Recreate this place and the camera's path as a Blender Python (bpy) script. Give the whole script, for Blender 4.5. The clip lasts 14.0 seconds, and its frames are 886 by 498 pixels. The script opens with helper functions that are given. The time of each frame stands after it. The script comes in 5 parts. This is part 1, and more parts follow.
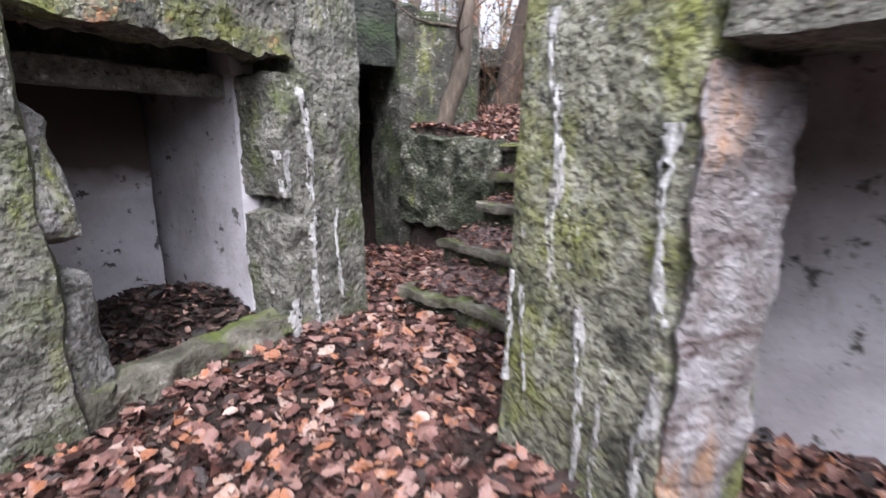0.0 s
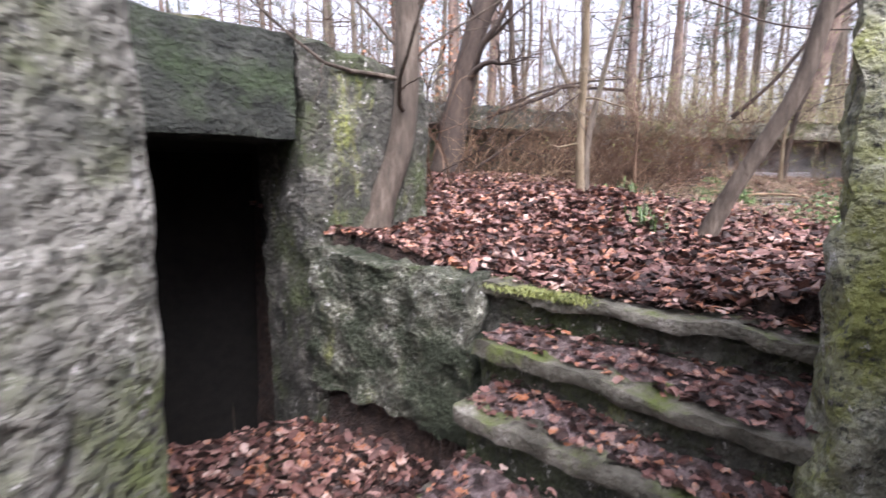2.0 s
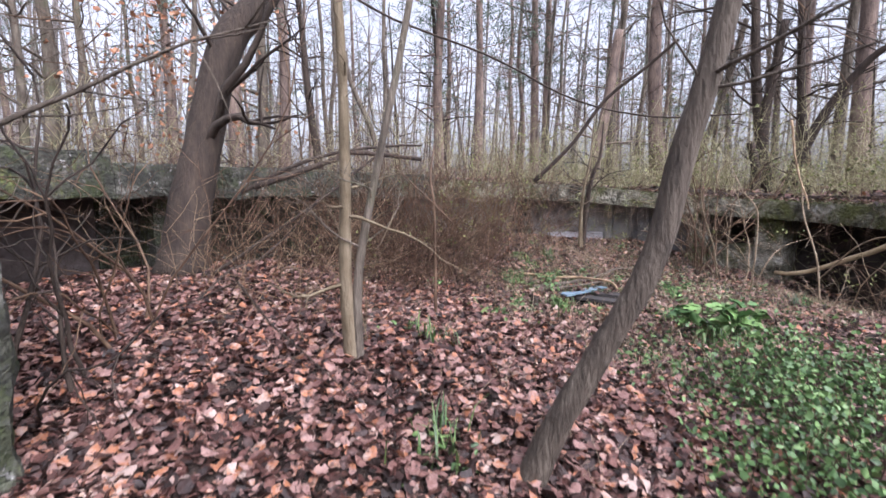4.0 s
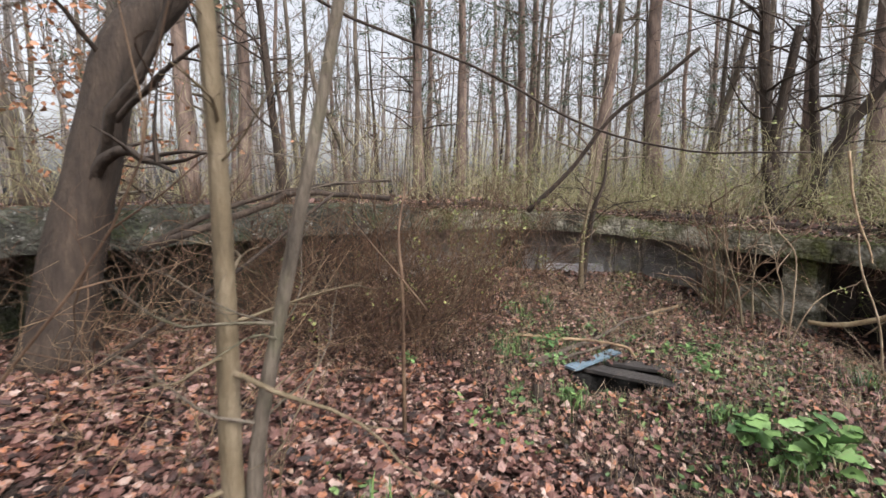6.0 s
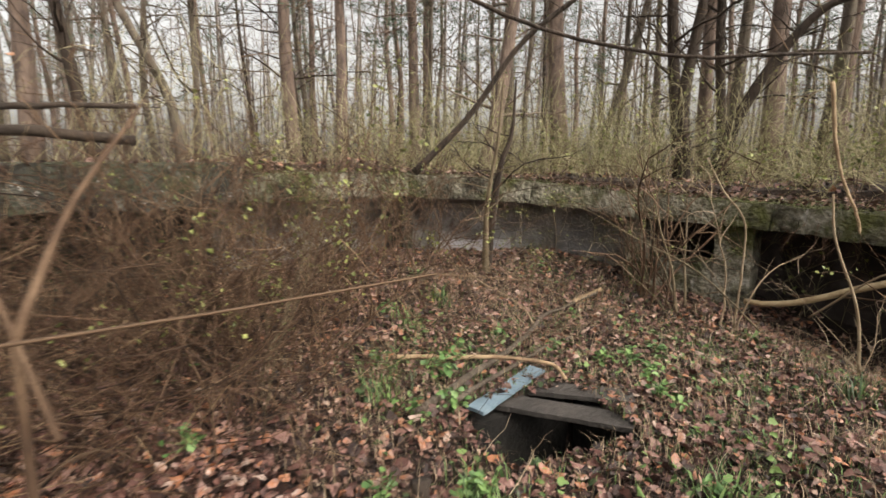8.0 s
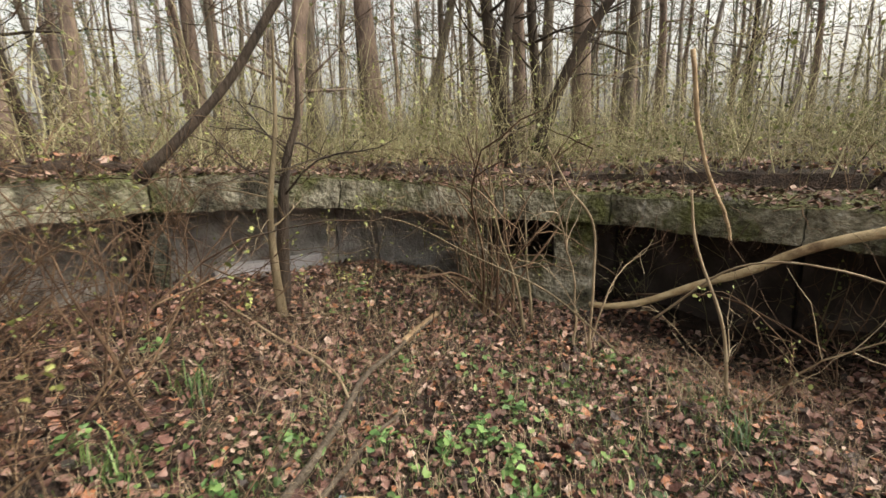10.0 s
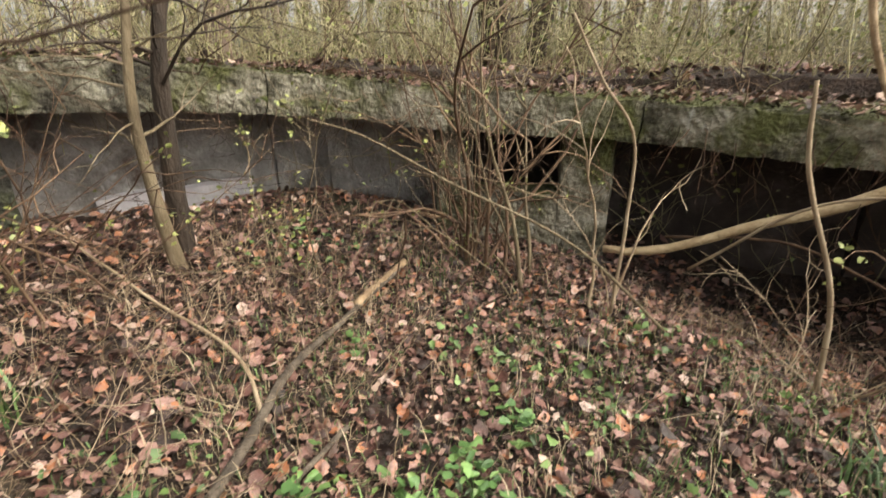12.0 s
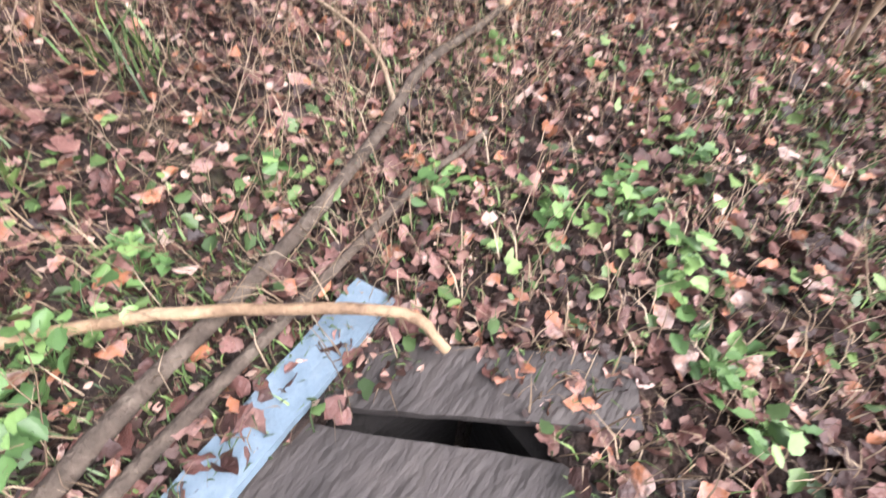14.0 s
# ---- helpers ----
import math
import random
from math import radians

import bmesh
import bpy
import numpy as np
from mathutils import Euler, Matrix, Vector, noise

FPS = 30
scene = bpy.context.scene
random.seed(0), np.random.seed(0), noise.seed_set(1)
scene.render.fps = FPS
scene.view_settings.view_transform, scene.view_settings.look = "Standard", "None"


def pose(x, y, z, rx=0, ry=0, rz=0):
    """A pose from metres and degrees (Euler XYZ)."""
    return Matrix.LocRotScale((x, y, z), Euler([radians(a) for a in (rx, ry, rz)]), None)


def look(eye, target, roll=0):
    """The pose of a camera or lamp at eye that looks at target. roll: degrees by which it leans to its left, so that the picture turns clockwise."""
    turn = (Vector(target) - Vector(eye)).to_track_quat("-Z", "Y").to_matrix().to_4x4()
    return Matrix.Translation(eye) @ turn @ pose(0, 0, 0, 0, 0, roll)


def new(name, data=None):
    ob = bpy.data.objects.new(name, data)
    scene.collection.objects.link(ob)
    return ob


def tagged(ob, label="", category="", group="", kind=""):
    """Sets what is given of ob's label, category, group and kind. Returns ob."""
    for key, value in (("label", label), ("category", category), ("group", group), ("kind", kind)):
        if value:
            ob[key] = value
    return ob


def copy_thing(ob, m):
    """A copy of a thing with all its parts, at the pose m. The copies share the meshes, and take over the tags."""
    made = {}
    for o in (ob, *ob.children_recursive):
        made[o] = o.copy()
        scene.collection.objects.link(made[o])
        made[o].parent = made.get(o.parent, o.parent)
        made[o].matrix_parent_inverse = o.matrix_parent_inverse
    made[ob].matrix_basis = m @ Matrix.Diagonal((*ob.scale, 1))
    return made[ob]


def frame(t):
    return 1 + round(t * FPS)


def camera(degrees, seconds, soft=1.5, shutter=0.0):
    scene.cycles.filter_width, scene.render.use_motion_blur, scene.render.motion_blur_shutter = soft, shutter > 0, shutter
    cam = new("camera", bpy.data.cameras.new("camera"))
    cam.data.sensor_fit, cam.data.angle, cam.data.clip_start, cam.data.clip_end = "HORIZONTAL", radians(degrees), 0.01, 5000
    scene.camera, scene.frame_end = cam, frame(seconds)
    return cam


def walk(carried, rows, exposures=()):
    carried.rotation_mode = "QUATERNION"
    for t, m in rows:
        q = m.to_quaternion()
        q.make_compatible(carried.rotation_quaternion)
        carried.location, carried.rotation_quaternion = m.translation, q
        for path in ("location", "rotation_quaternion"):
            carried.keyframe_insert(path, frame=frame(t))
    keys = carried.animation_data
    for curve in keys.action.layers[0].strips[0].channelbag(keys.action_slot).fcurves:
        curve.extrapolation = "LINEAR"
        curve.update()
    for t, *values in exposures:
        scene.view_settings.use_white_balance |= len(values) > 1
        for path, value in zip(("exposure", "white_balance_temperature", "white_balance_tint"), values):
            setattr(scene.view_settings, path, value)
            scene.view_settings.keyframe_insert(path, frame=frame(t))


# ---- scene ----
cam = camera(87.9, 14.0, soft=1.5, shutter=0.35)
SKY = 0.15
METRES, EYE, TILT, LEAN, TURN = 10.0, 1.20, -13.0, 0.0, 0.0
ROWS = [
    (0.0, 0.0, 0.0, 0.0, 0.0, 0.0, -0.0),
    (0.5, -0.0051, 0.0509, 0.0193, 6.36, 0.7, -1.71),
    (1.0, -0.0183, 0.1003, 0.0387, 7.32, 2.41, -1.85),
    (1.5, -0.0192, 0.1501, 0.0697, 0.53, 3.94, -0.1),
    (2.0, -0.0095, 0.1872, 0.0963, -9.6, 4.38, 2.45),
    (2.5, 0.0179, 0.225, 0.1037, -18.25, 4.57, 4.67),
    (3.0, 0.0679, 0.2756, 0.1416, -25.4, 4.17, 6.29),
    (3.5, 0.0867, 0.2961, 0.1736, -30.45, 4.15, 7.29),
    (4.0, 0.0947, 0.3063, 0.2064, -30.61, 4.37, 7.02),
    (6.5, 0.1875, 0.4125, 0.2739, -34.9, 3.77, 7.54),
    (7.0, 0.2182, 0.4364, 0.273, -39.96, 2.52, 8.54),
    (7.5, 0.2469, 0.4634, 0.2811, -41.48, 1.14, 8.91),
    (8.0, 0.2838, 0.4971, 0.278, -44.79, -1.26, 9.59),
    (8.5, 0.3248, 0.5106, 0.2787, -51.73, -1.97, 10.86),
    (9.0, 0.3519, 0.5216, 0.2947, -60.33, -2.79, 11.83),
    (11.5, 0.4837, 0.5775, 0.2972, -68.68, -13.64, 12.26),
    (12.0, 0.498, 0.5893, 0.2856, -68.32, -17.9, 12.66),
    (12.5, 0.4967, 0.5985, 0.2841, -66.67, -22.37, 12.71),
    (13.0, 0.4973, 0.5998, 0.2801, -61.31, -27.38, 12.49),
    (13.5, 0.4991, 0.6033, 0.2716, -56.18, -34.61, 12.43),
    (14.0, 0.5003, 0.6124, 0.2566, -52.79, -42.58, 12.72),
]
walk(cam, [(t, pose(0, 0, EYE, TILT, LEAN, TURN) @ pose(METRES * x, METRES * y, METRES * z, 90 + pitch, roll, yaw)) for t, x, y, z, yaw, pitch, roll in ROWS],
     exposures=[(0.0, 1.55, 5900, 17), (1.0, 1.8, 5900, 22), (1.5, 1.8, 5900, 24), (2.5, 1.75, 6050, 22), (3.0, 1.8, 5900, 22), (4.0, 1.3, 5750, 20), (6.5, 1.0, 6600, 12), (8.5, 0.98, 7300, 10), (9.0, 1.12, 7400, 9), (11.5, 1.1, 7200, 6), (12.0, 1.45, 7200, 8), (14.0, 1.85, 6200, 22)])

# ---- world and light: a white overcast sky in early spring ----
world = bpy.data.worlds.new("overcast_sky")
scene.world = world
world.use_nodes = True
wt = world.node_tree
sky = wt.nodes.new("ShaderNodeTexSky")
sky.sky_type, sky.sun_disc = "NISHITA", False
sky.sun_elevation, sky.sun_rotation = radians(48), radians(172)
sky.air_density, sky.dust_density, sky.ozone_density = 1.2, 6.0, 1.0
pale = wt.nodes.new("ShaderNodeHueSaturation")
pale.inputs["Saturation"].default_value = 0.22
wt.links.new(sky.outputs[0], pale.inputs["Color"])
wt.links.new(pale.outputs[0], wt.nodes["Background"].inputs["Color"])
wt.nodes["Background"].inputs["Strength"].default_value = SKY

sun_lamp = new("sun", bpy.data.lights.new("sun", "SUN"))
sun_lamp.data.energy, sun_lamp.data.angle, sun_lamp.data.color = 0.45, radians(35), (1.0, 0.96, 0.9)
sun_lamp.matrix_world = look((0, 0, 30), (-18 * math.sin(radians(172)), -18 * math.cos(radians(172)), 10))


# ---- materials ----
def mat(name, colours, scale=6.0, rough=0.85, bump=0.3, fine=60.0, detail=8.0, stretch=(1, 1, 1), rand=0.0, island=0.0, sheen=0.0, bump_dist=0.02):
    """Noise between the given colours, with a fine grain in the relief. colours: (position, rgb)."""
    m = bpy.data.materials.new(name)
    m.use_nodes = True
    nt = m.node_tree
    b = nt.nodes["Principled BSDF"]
    tc = nt.nodes.new("ShaderNodeNewGeometry")
    mp = nt.nodes.new("ShaderNodeMapping")
    mp.inputs["Scale"].default_value = stretch
    nt.links.new(tc.outputs["Position"], mp.inputs["Vector"])
    n1 = nt.nodes.new("ShaderNodeTexNoise")
    n1.inputs["Scale"].default_value, n1.inputs["Detail"].default_value, n1.inputs["Roughness"].default_value = scale, detail, 0.65
    nt.links.new(mp.outputs[0], n1.inputs["Vector"])
    ramp = nt.nodes.new("ShaderNodeValToRGB")
    els = ramp.color_ramp.elements
    while len(els) < len(colours):
        els.new(0.5)
    for e, (p, c) in zip(els, colours):
        e.position, e.color = p, (*c, 1)
    fac = n1.outputs["Fac"]
    if rand or island:
        src = nt.nodes.new("ShaderNodeObjectInfo").outputs["Random"] if rand else tc.outputs["Random Per Island"]
        mr = nt.nodes.new("ShaderNodeMath")
        mr.operation = "MULTIPLY_ADD"
        nt.links.new(src, mr.inputs[0])
        k = rand or island
        mr.inputs[1].default_value, mr.inputs[2].default_value = k, -k / 2
        ad = nt.nodes.new("ShaderNodeMath")
        ad.operation = "ADD"
        nt.links.new(mr.outputs[0], ad.inputs[0])
        nt.links.new(fac, ad.inputs[1])
        fac = ad.outputs[0]
    nt.links.new(fac, ramp.inputs["Fac"])
    nt.links.new(ramp.outputs[0], b.inputs["Base Color"])
    b.inputs["Roughness"].default_value = rough
    n2 = nt.nodes.new("ShaderNodeTexNoise")
    n2.inputs["Scale"].default_value, n2.inputs["Detail"].default_value = fine, 6
    nt.links.new(mp.outputs[0], n2.inputs["Vector"])
    bp = nt.nodes.new("ShaderNodeBump")
    bp.inputs["Strength"].default_value, bp.inputs["Distance"].default_value = bump, bump_dist
    nt.links.new(n2.outputs["Fac"], bp.inputs["Height"])
    nt.links.new(bp.outputs[0], b.inputs["Normal"])
    return m


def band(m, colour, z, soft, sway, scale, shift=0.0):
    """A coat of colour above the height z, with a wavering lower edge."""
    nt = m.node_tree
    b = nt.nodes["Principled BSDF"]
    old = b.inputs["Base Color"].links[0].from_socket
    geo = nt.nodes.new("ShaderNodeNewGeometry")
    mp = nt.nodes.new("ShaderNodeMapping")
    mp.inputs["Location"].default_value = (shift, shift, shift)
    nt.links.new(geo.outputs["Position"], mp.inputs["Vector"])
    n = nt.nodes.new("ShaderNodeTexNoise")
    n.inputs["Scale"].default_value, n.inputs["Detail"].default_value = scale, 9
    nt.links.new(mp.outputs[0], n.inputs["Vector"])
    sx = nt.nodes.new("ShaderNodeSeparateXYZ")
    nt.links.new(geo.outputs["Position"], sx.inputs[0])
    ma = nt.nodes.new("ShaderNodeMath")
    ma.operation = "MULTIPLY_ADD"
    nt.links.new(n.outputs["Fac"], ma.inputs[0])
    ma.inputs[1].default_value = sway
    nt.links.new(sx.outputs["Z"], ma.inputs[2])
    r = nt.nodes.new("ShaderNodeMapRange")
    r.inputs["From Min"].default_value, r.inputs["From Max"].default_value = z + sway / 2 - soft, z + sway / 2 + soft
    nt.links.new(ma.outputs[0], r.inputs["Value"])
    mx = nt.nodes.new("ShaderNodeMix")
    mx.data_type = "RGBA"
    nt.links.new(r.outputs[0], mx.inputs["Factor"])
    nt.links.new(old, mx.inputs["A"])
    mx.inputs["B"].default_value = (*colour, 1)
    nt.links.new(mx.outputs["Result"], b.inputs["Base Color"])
    return m


def layer(m, colour, scale, low, high, stretch=(1, 1, 1), detail=6.0, shift=0.0, up=0.0, rough=None):
    """A further coat of colour over m, in patches of noise. up: more of it on faces that look upwards."""
    nt = m.node_tree
    b = nt.nodes["Principled BSDF"]
    old = b.inputs["Base Color"].links[0].from_socket
    geo = nt.nodes.new("ShaderNodeNewGeometry")
    mp = nt.nodes.new("ShaderNodeMapping")
    mp.inputs["Scale"].default_value, mp.inputs["Location"].default_value = stretch, (shift, shift * 0.7, shift * 1.3)
    nt.links.new(geo.outputs["Position"], mp.inputs["Vector"])
    n = nt.nodes.new("ShaderNodeTexNoise")
    n.inputs["Scale"].default_value, n.inputs["Detail"].default_value, n.inputs["Roughness"].default_value = scale, detail, 0.7
    nt.links.new(mp.outputs[0], n.inputs["Vector"])
    fac = n.outputs["Fac"]
    if up:
        sx = nt.nodes.new("ShaderNodeSeparateXYZ")
        nt.links.new(geo.outputs["Normal"], sx.inputs[0])
        ma = nt.nodes.new("ShaderNodeMath")
        ma.operation = "MULTIPLY_ADD"
        nt.links.new(sx.outputs["Z"], ma.inputs[0])
        ma.inputs[1].default_value = up
        nt.links.new(fac, ma.inputs[2])
        fac = ma.outputs[0]
    r = nt.nodes.new("ShaderNodeMapRange")
    r.inputs["From Min"].default_value, r.inputs["From Max"].default_value = low, high
    nt.links.new(fac, r.inputs["Value"])
    mx = nt.nodes.new("ShaderNodeMix")
    mx.data_type = "RGBA"
    nt.links.new(r.outputs[0], mx.inputs["Factor"])
    nt.links.new(old, mx.inputs["A"])
    mx.inputs["B"].default_value = (*colour, 1)
    nt.links.new(mx.outputs["Result"], b.inputs["Base Color"])
    return m


M = {}
def stone(name, dark, mid, pale, moss, moss_low, lime=0.62):
    """Rough old concrete: grey aggregate, black algae, green moss, yellow lichen and white lime."""
    m = mat(name, [(0.3, dark), (0.43, tuple(0.5 * (a + b) for a, b in zip(dark, mid))), (0.55, mid), (0.72, pale)], 7.0, 0.95, 1.0, 30, 14, bump_dist=0.05)
    layer(m, moss, 2.2, moss_low, moss_low + 0.14, shift=3, detail=12, up=0.05)
    layer(m, (0.21, 0.23, 0.06), 3.1, 0.58, 0.72, shift=11, stretch=(1, 1, 0.4), detail=12)
    layer(m, (0.66, 0.65, 0.63), 6.5, lime, lime + 0.07, stretch=(1, 1, 0.1), shift=7, detail=9)
    layer(m, (0.045, 0.045, 0.037), 26, 0.54, 0.64, shift=37, detail=6)
    layer(m, (0.5, 0.49, 0.46), 17, 0.6, 0.68, shift=17, detail=9)
    layer(m, (0.03, 0.032, 0.025), 5, 0.53, 0.68, shift=23, detail=13)
    return m


M["concrete"] = stone("mossy_concrete", (0.05, 0.05, 0.04), (0.2, 0.195, 0.165), (0.42, 0.41, 0.37), (0.075, 0.09, 0.03), 0.5)
M["mossy"] = stone("thickly_mossed_concrete", (0.06, 0.06, 0.043), (0.27, 0.27, 0.205), (0.52, 0.52, 0.45), (0.19, 0.205, 0.06), 0.47, 0.63)
# dark mossy concrete; on the west ceiling and rear panels it stands for shade
M["damp"] = stone("dark_moss_and_shade_concrete", (0.02, 0.02, 0.016), (0.075, 0.073, 0.058), (0.25, 0.24, 0.205), (0.05, 0.063, 0.022), 0.47, 0.69)
M["lintel"] = mat("algae_black_concrete", [(0.3, (0.008, 0.009, 0.007)), (0.5, (0.022, 0.025, 0.019)), (0.68, (0.06, 0.063, 0.05)), (0.85, (0.16, 0.165, 0.14))], 6.0, 0.9, 1.0, 30, 14, bump_dist=0.05)
layer(M["lintel"], (0.03, 0.045, 0.018), 2.5, 0.48, 0.62, shift=2, detail=10)
layer(M["lintel"], (0.3, 0.32, 0.27), 6, 0.68, 0.76, shift=9, detail=10)
M["plain"] = stone("bare_grey_concrete", (0.06, 0.06, 0.055), (0.22, 0.215, 0.2), (0.42, 0.41, 0.39), (0.09, 0.1, 0.05), 0.62)
M["stained"] = stone("rust_stained_concrete", (0.05, 0.05, 0.04), (0.19, 0.185, 0.155), (0.38, 0.37, 0.33), (0.12, 0.13, 0.035), 0.47)
layer(M["stained"], (0.42, 0.17, 0.05), 3.6, 0.57, 0.66, shift=19, detail=9)
M["lime"] = mat("lime_crust", [(0.3, (0.2, 0.195, 0.18)), (0.5, (0.36, 0.355, 0.345)), (0.7, (0.58, 0.58, 0.585))], 18, 0.8, 0.8, 40, 9)
layer(M["lime"], (0.2, 0.19, 0.15), 9, 0.55, 0.68, shift=4, detail=10)
M["slab"] = mat("weathered_slab_concrete", [(0.28, (0.025, 0.024, 0.017)), (0.42, (0.15, 0.138, 0.1)), (0.54, (0.29, 0.27, 0.21)), (0.74, (0.47, 0.45, 0.39))], 6.0, 0.95, 1.0, 26, 14, bump_dist=0.06)
layer(M["slab"], (0.075, 0.08, 0.022), 1.7, 0.47, 0.6, shift=5, detail=12, up=0.14)
layer(M["slab"], (0.03, 0.026, 0.018), 3.0, 0.5, 0.64, shift=15, detail=12)
layer(M["slab"], (0.36, 0.35, 0.31), 9, 0.62, 0.7, shift=27, detail=9, stretch=(1, 1, 0.35))
M["step"] = mat("damp_step_concrete", [(0.28, (0.03, 0.028, 0.02)), (0.45, (0.08, 0.074, 0.055)), (0.6, (0.18, 0.168, 0.135)), (0.76, (0.4, 0.38, 0.34))], 6.0, 0.8, 0.8, 45, 12, bump_dist=0.03)
layer(M["step"], (0.11, 0.14, 0.03), 3.0, 0.56, 0.7, shift=9, detail=9, up=0.08)
M["plaster"] = mat("whitewashed_wall", [(0.3, (0.33, 0.315, 0.33)), (0.5, (0.47, 0.455, 0.48)), (0.7, (0.62, 0.61, 0.64))], 2.2, 0.85, 0.3, 30, 9)
layer(M["plaster"], (0.22, 0.185, 0.165), 1.4, 0.55, 0.75, shift=13, stretch=(1, 1, 0.5))
layer(M["plaster"], (0.09, 0.09, 0.08), 7, 0.6, 0.65, shift=31)
layer(M["plaster"], (0.24, 0.23, 0.22), 40, 0.6, 0.68, shift=3)
M["backwall"] = mat("half_whitewashed_wall", [(0.3, (0.42, 0.4, 0.42)), (0.5, (0.58, 0.56, 0.59)), (0.7, (0.72, 0.7, 0.74))], 2.2, 0.85, 0.3, 30, 9)
layer(M["backwall"], (0.07, 0.072, 0.065), 6, 0.585, 0.63, shift=33, detail=9)
# a brown coat from about 0.97 m, then a softer, darker one higher up
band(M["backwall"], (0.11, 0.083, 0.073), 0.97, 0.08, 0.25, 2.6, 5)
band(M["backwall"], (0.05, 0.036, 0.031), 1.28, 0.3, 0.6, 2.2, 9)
# brown-grey wall with the gloom of the deep openings in its colour
M["dim"] = mat("brown_grey_shaded_inner_wall", [(0.3, (0.022, 0.016, 0.014)), (0.5, (0.065, 0.05, 0.044)), (0.7, (0.14, 0.118, 0.11))], 2.4, 0.9, 0.4, 30, 10)
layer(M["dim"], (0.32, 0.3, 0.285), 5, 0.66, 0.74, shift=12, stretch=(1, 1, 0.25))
M["crumbled"] = stone("crumbled_aggregate_concrete", (0.03, 0.032, 0.022), (0.13, 0.13, 0.097), (0.42, 0.42, 0.35), (0.045, 0.06, 0.018), 0.5, 0.7)
layer(M["crumbled"], (0.46, 0.46, 0.38), 24, 0.57, 0.66, shift=51, detail=9)
layer(M["crumbled"], (0.026, 0.034, 0.017), 2.6, 0.45, 0.58, shift=61, detail=9)
M["needle"] = mat("grey_green_pine_needle", [(0.2, (0.035, 0.06, 0.038)), (0.5, (0.065, 0.1, 0.06)), (0.8, (0.12, 0.16, 0.095))], 5, 0.6, 0.2, 60, 4, island=0.7)
# pale pink-grey colour stands in for sky reflected off wet leaf mould
M["treadmould"] = mat("sky_sheen_leaf_mould", [(0.3, (0.06, 0.042, 0.04)), (0.5, (0.19, 0.14, 0.135)), (0.7, (0.36, 0.29, 0.285))], 26.0, 0.5, 1.0, 60, 10, bump_dist=0.04)
# rotted leaf, coloured darker still for the shade of the west room
M["mould"] = mat("rotted_shaded_leaf", [(0.0, (0.008, 0.005, 0.004)), (0.45, (0.02, 0.012, 0.01)), (0.75, (0.045, 0.027, 0.022)), (1.0, (0.12, 0.08, 0.065))], 7, 0.5, 0.4, 70, 6, island=1.0)
M["yardwall"] = mat("damp_grey_wall", [(0.3, (0.12, 0.112, 0.104)), (0.5, (0.3, 0.285, 0.275)), (0.7, (0.5, 0.485, 0.475))], 3.5, 0.9, 0.7, 35, 11)
layer(M["yardwall"], (0.07, 0.045, 0.035), 1.6, 0.5, 0.66, shift=6)
layer(M["yardwall"], (0.5, 0.49, 0.48), 5, 0.63, 0.7, shift=16, stretch=(1, 1, 0.3))
M["jamb"] = mat("flaking_jamb_render", [(0.3, (0.1, 0.085, 0.078)), (0.45, (0.24, 0.215, 0.21)), (0.6, (0.44, 0.425, 0.44)), (0.75, (0.66, 0.65, 0.68))], 5, 0.9, 1.0, 40, 12, bump_dist=0.04)
layer(M["jamb"], (0.42, 0.24, 0.13), 3, 0.54, 0.66, shift=3, stretch=(1, 1, 0.3))
layer(M["jamb"], (0.11, 0.075, 0.07), 7, 0.53, 0.66, shift=21, stretch=(0.35, 0.35, 2.2), detail=9)
M["soil"] = mat("leaf_mould_soil", [(0.25, (0.012, 0.008, 0.006)), (0.45, (0.03, 0.019, 0.014)), (0.6, (0.06, 0.036, 0.026)), (0.75, (0.11, 0.068, 0.05))], 14.0, 0.9, 1.0, 55, 12, bump_dist=0.05)
layer(M["soil"], (0.05, 0.06, 0.02), 1.1, 0.58, 0.72, shift=2, detail=10)
M["leaf"] = mat("fallen_leaf", [(0.0, (0.018, 0.01, 0.008)), (0.25, (0.05, 0.023, 0.018)), (0.45, (0.125, 0.055, 0.044)), (0.6, (0.21, 0.105, 0.085)), (0.76, (0.33, 0.205, 0.175)), (0.88, (0.36, 0.135, 0.055)), (1.0, (0.46, 0.34, 0.29))], 7, 0.5, 0.5, 70, 6, island=1.0)
layer(M["leaf"], (0.04, 0.024, 0.02), 22, 0.56, 0.7, shift=8)
M["beechleaf"] = mat("dry_beech_leaf", [(0.0, (0.2, 0.08, 0.035)), (0.5, (0.36, 0.16, 0.08)), (1.0, (0.5, 0.27, 0.16))], 7, 0.6, 0.3, 70, 4, island=0.9)
M["bits"] = mat("leaf_fragments", [(0.0, (0.018, 0.009, 0.007)), (0.4, (0.06, 0.028, 0.02)), (0.65, (0.14, 0.068, 0.05)), (0.87, (0.26, 0.15, 0.115)), (1.0, (0.42, 0.3, 0.235))], 9, 0.6, 0.3, 90, 4, island=1.0)
M["bark"] = mat("grey_brown_bark", [(0.3, (0.05, 0.04, 0.03)), (0.5, (0.13, 0.105, 0.08)), (0.7, (0.22, 0.185, 0.145))], 14, 0.95, 1.0, 60, 10, stretch=(1, 1, 0.25), bump_dist=0.02)
layer(M["bark"], (0.1, 0.11, 0.05), 1.4, 0.55, 0.75, shift=4)
M["pinebark"] = mat("reddish_pine_bark", [(0.3, (0.075, 0.058, 0.05)), (0.5, (0.18, 0.13, 0.105)), (0.7, (0.3, 0.22, 0.175))], 9, 0.95, 1.0, 40, 10, stretch=(1, 1, 0.3))
